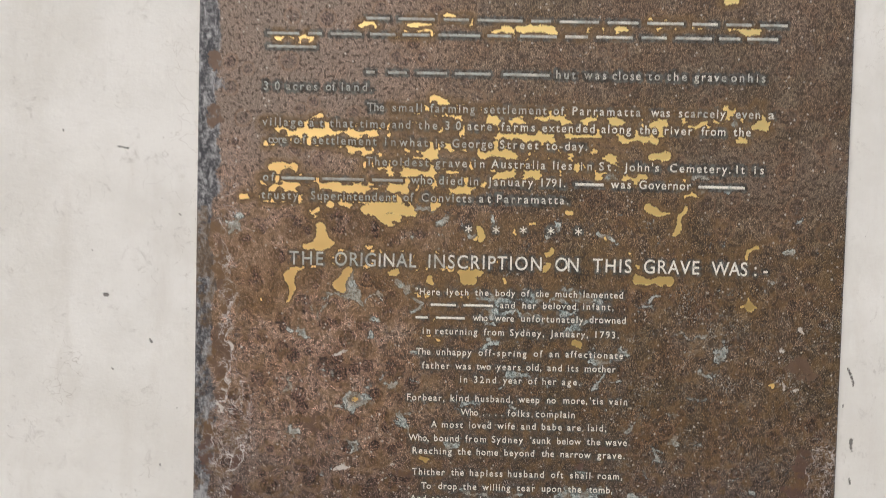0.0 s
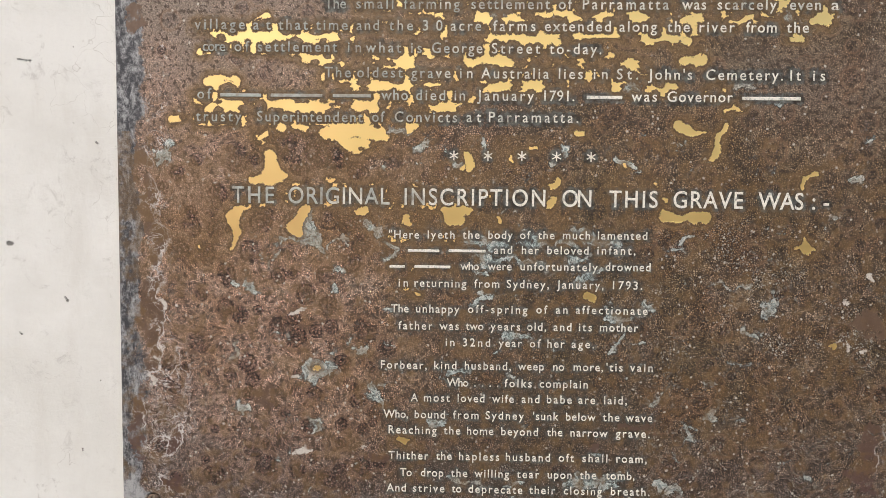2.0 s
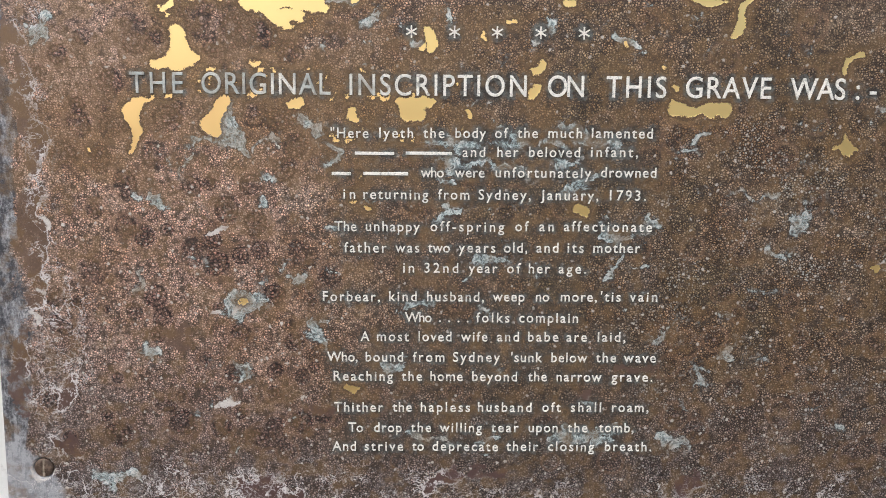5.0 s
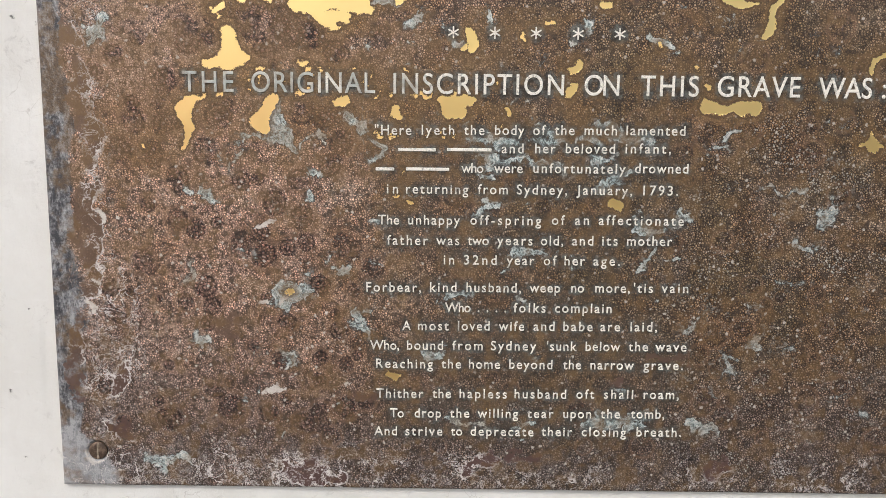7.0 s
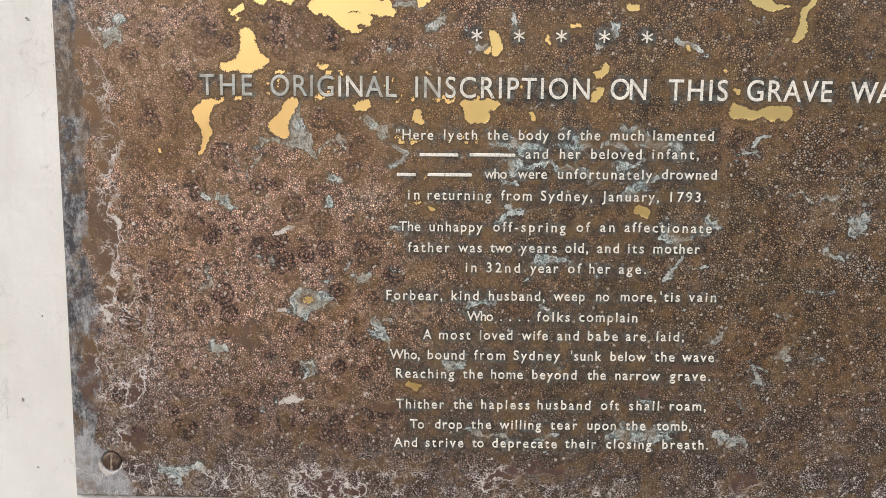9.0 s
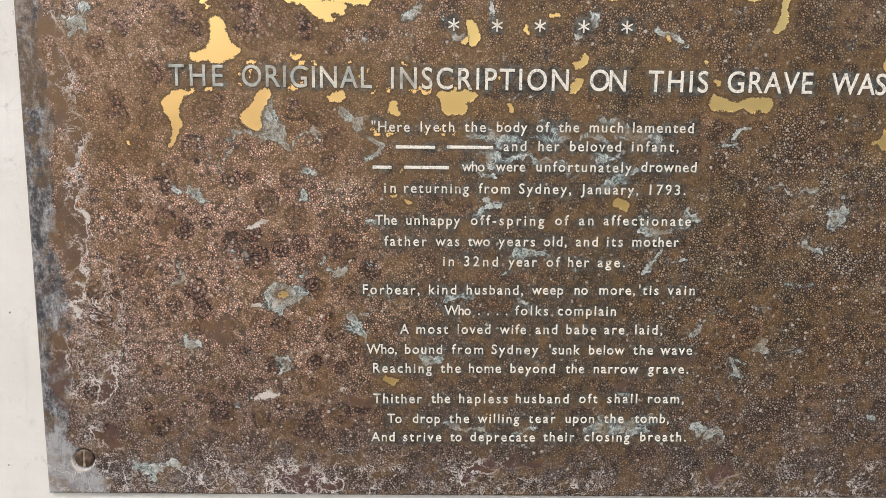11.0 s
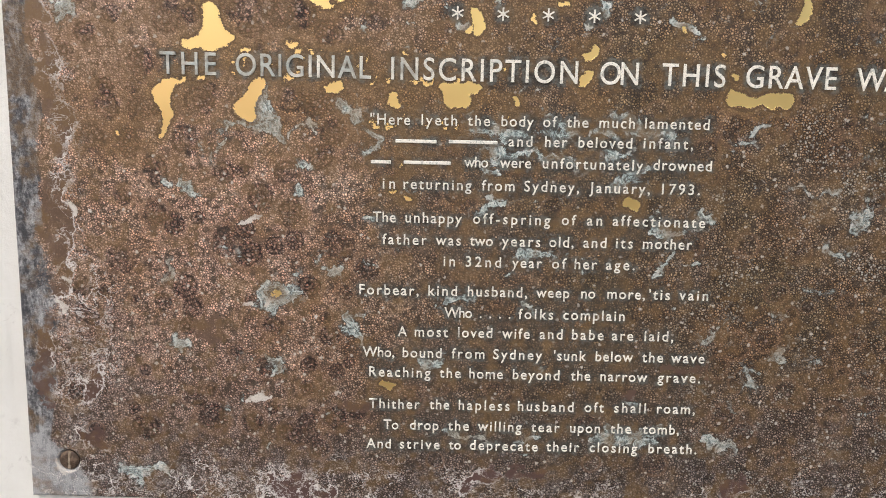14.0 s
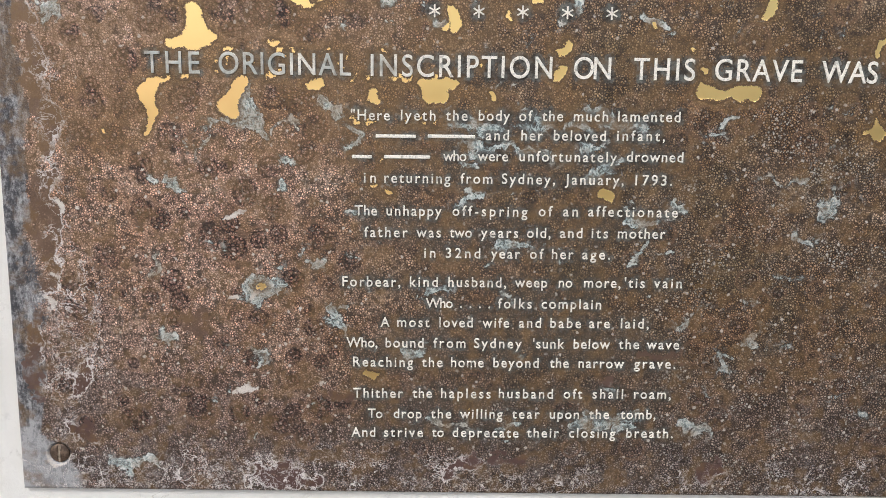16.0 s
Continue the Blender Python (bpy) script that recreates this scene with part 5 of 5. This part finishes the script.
for sx, sz in SCREWS:
    d = np.hypot(gx - sx, gz - sz)
    front = np.maximum(front, 0.0024 * smooth(d, 0.0075, 0.0058))
    screw_ring = np.maximum(screw_ring, np.minimum((0.0092 if sx < 0 else 0.0078) - d + rough_edge * 0.5, d - 0.0066))
plate.layers["flake"] = np.maximum(plate.layer("flake"), screw_ring)
rim_in = np.minimum(np.minimum(gx - LEFT, RIGHT - gx), np.minimum(gz - BOTTOM, TOP - gz))
front = front + 0.0007 * smooth(rim_in, 0.0012, 0.0)
front = front + 0.00012 * cloud(gx, gz, 0.02, 41)
plate_mesh = sheet("plate", PX, front, PZ, 0.004)
for layer_name in ("gold", "verdigris", "flake", "bare", "rosette"):
    store(plate_mesh, layer_name, plate.layer(layer_name))
for layer_name, values in (("grime", grime), ("margin", margin), ("olive", olive), ("crust", crust), ("veil", veil), ("corner", corner_veil), ("sheen_film", sheen_film), ("murk", murk), ("amber", amber), ("mould", mould), ("mauve", smooth(gz, 1.14, 1.02))):
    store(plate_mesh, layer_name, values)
plate_mesh.polygons.foreach_set("use_smooth", np.ones(len(plate_mesh.polygons), bool))
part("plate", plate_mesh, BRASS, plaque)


def screw(x, z, turn):
    """A low domed screw head, sunk into its hole, with a pale strip for its slot."""
    bm = bmesh.new()
    bmesh.ops.create_uvsphere(bm, u_segments=32, v_segments=16, radius=0.0061, matrix=Matrix.Diagonal((1, 0.3, 1, 1)) @ pose(0, 0, 0, 90))
    for v in bm.verts:
        if v.co.y < 0:
            v.co.y *= 1 - 0.5 * (abs(v.co.x) < 0.0008)
    head = part("screw", bm, SCREW, plaque, "slotted tarnished screw head")
    head.data.polygons.foreach_set("use_smooth", np.ones(len(head.data.polygons), bool))
    head.matrix_local = pose(x, 0.0011, z, 0, turn, 0)
    slot = bmesh.new()
    bmesh.ops.create_cube(slot, size=1, matrix=Matrix.Translation((0.0004, -0.0011, 0)) @ Matrix.Diagonal((0.0015, 0.0012, 0.0112, 1)))
    bmesh.ops.bevel(slot, geom=slot.edges[:], offset=0.0003, segments=2, affect="EDGES")
    part("slot", slot, PALE_SLOT, head, "slot as a pale strip")


screw(*SCREWS[0], 2)
screw(*SCREWS[1], -14)
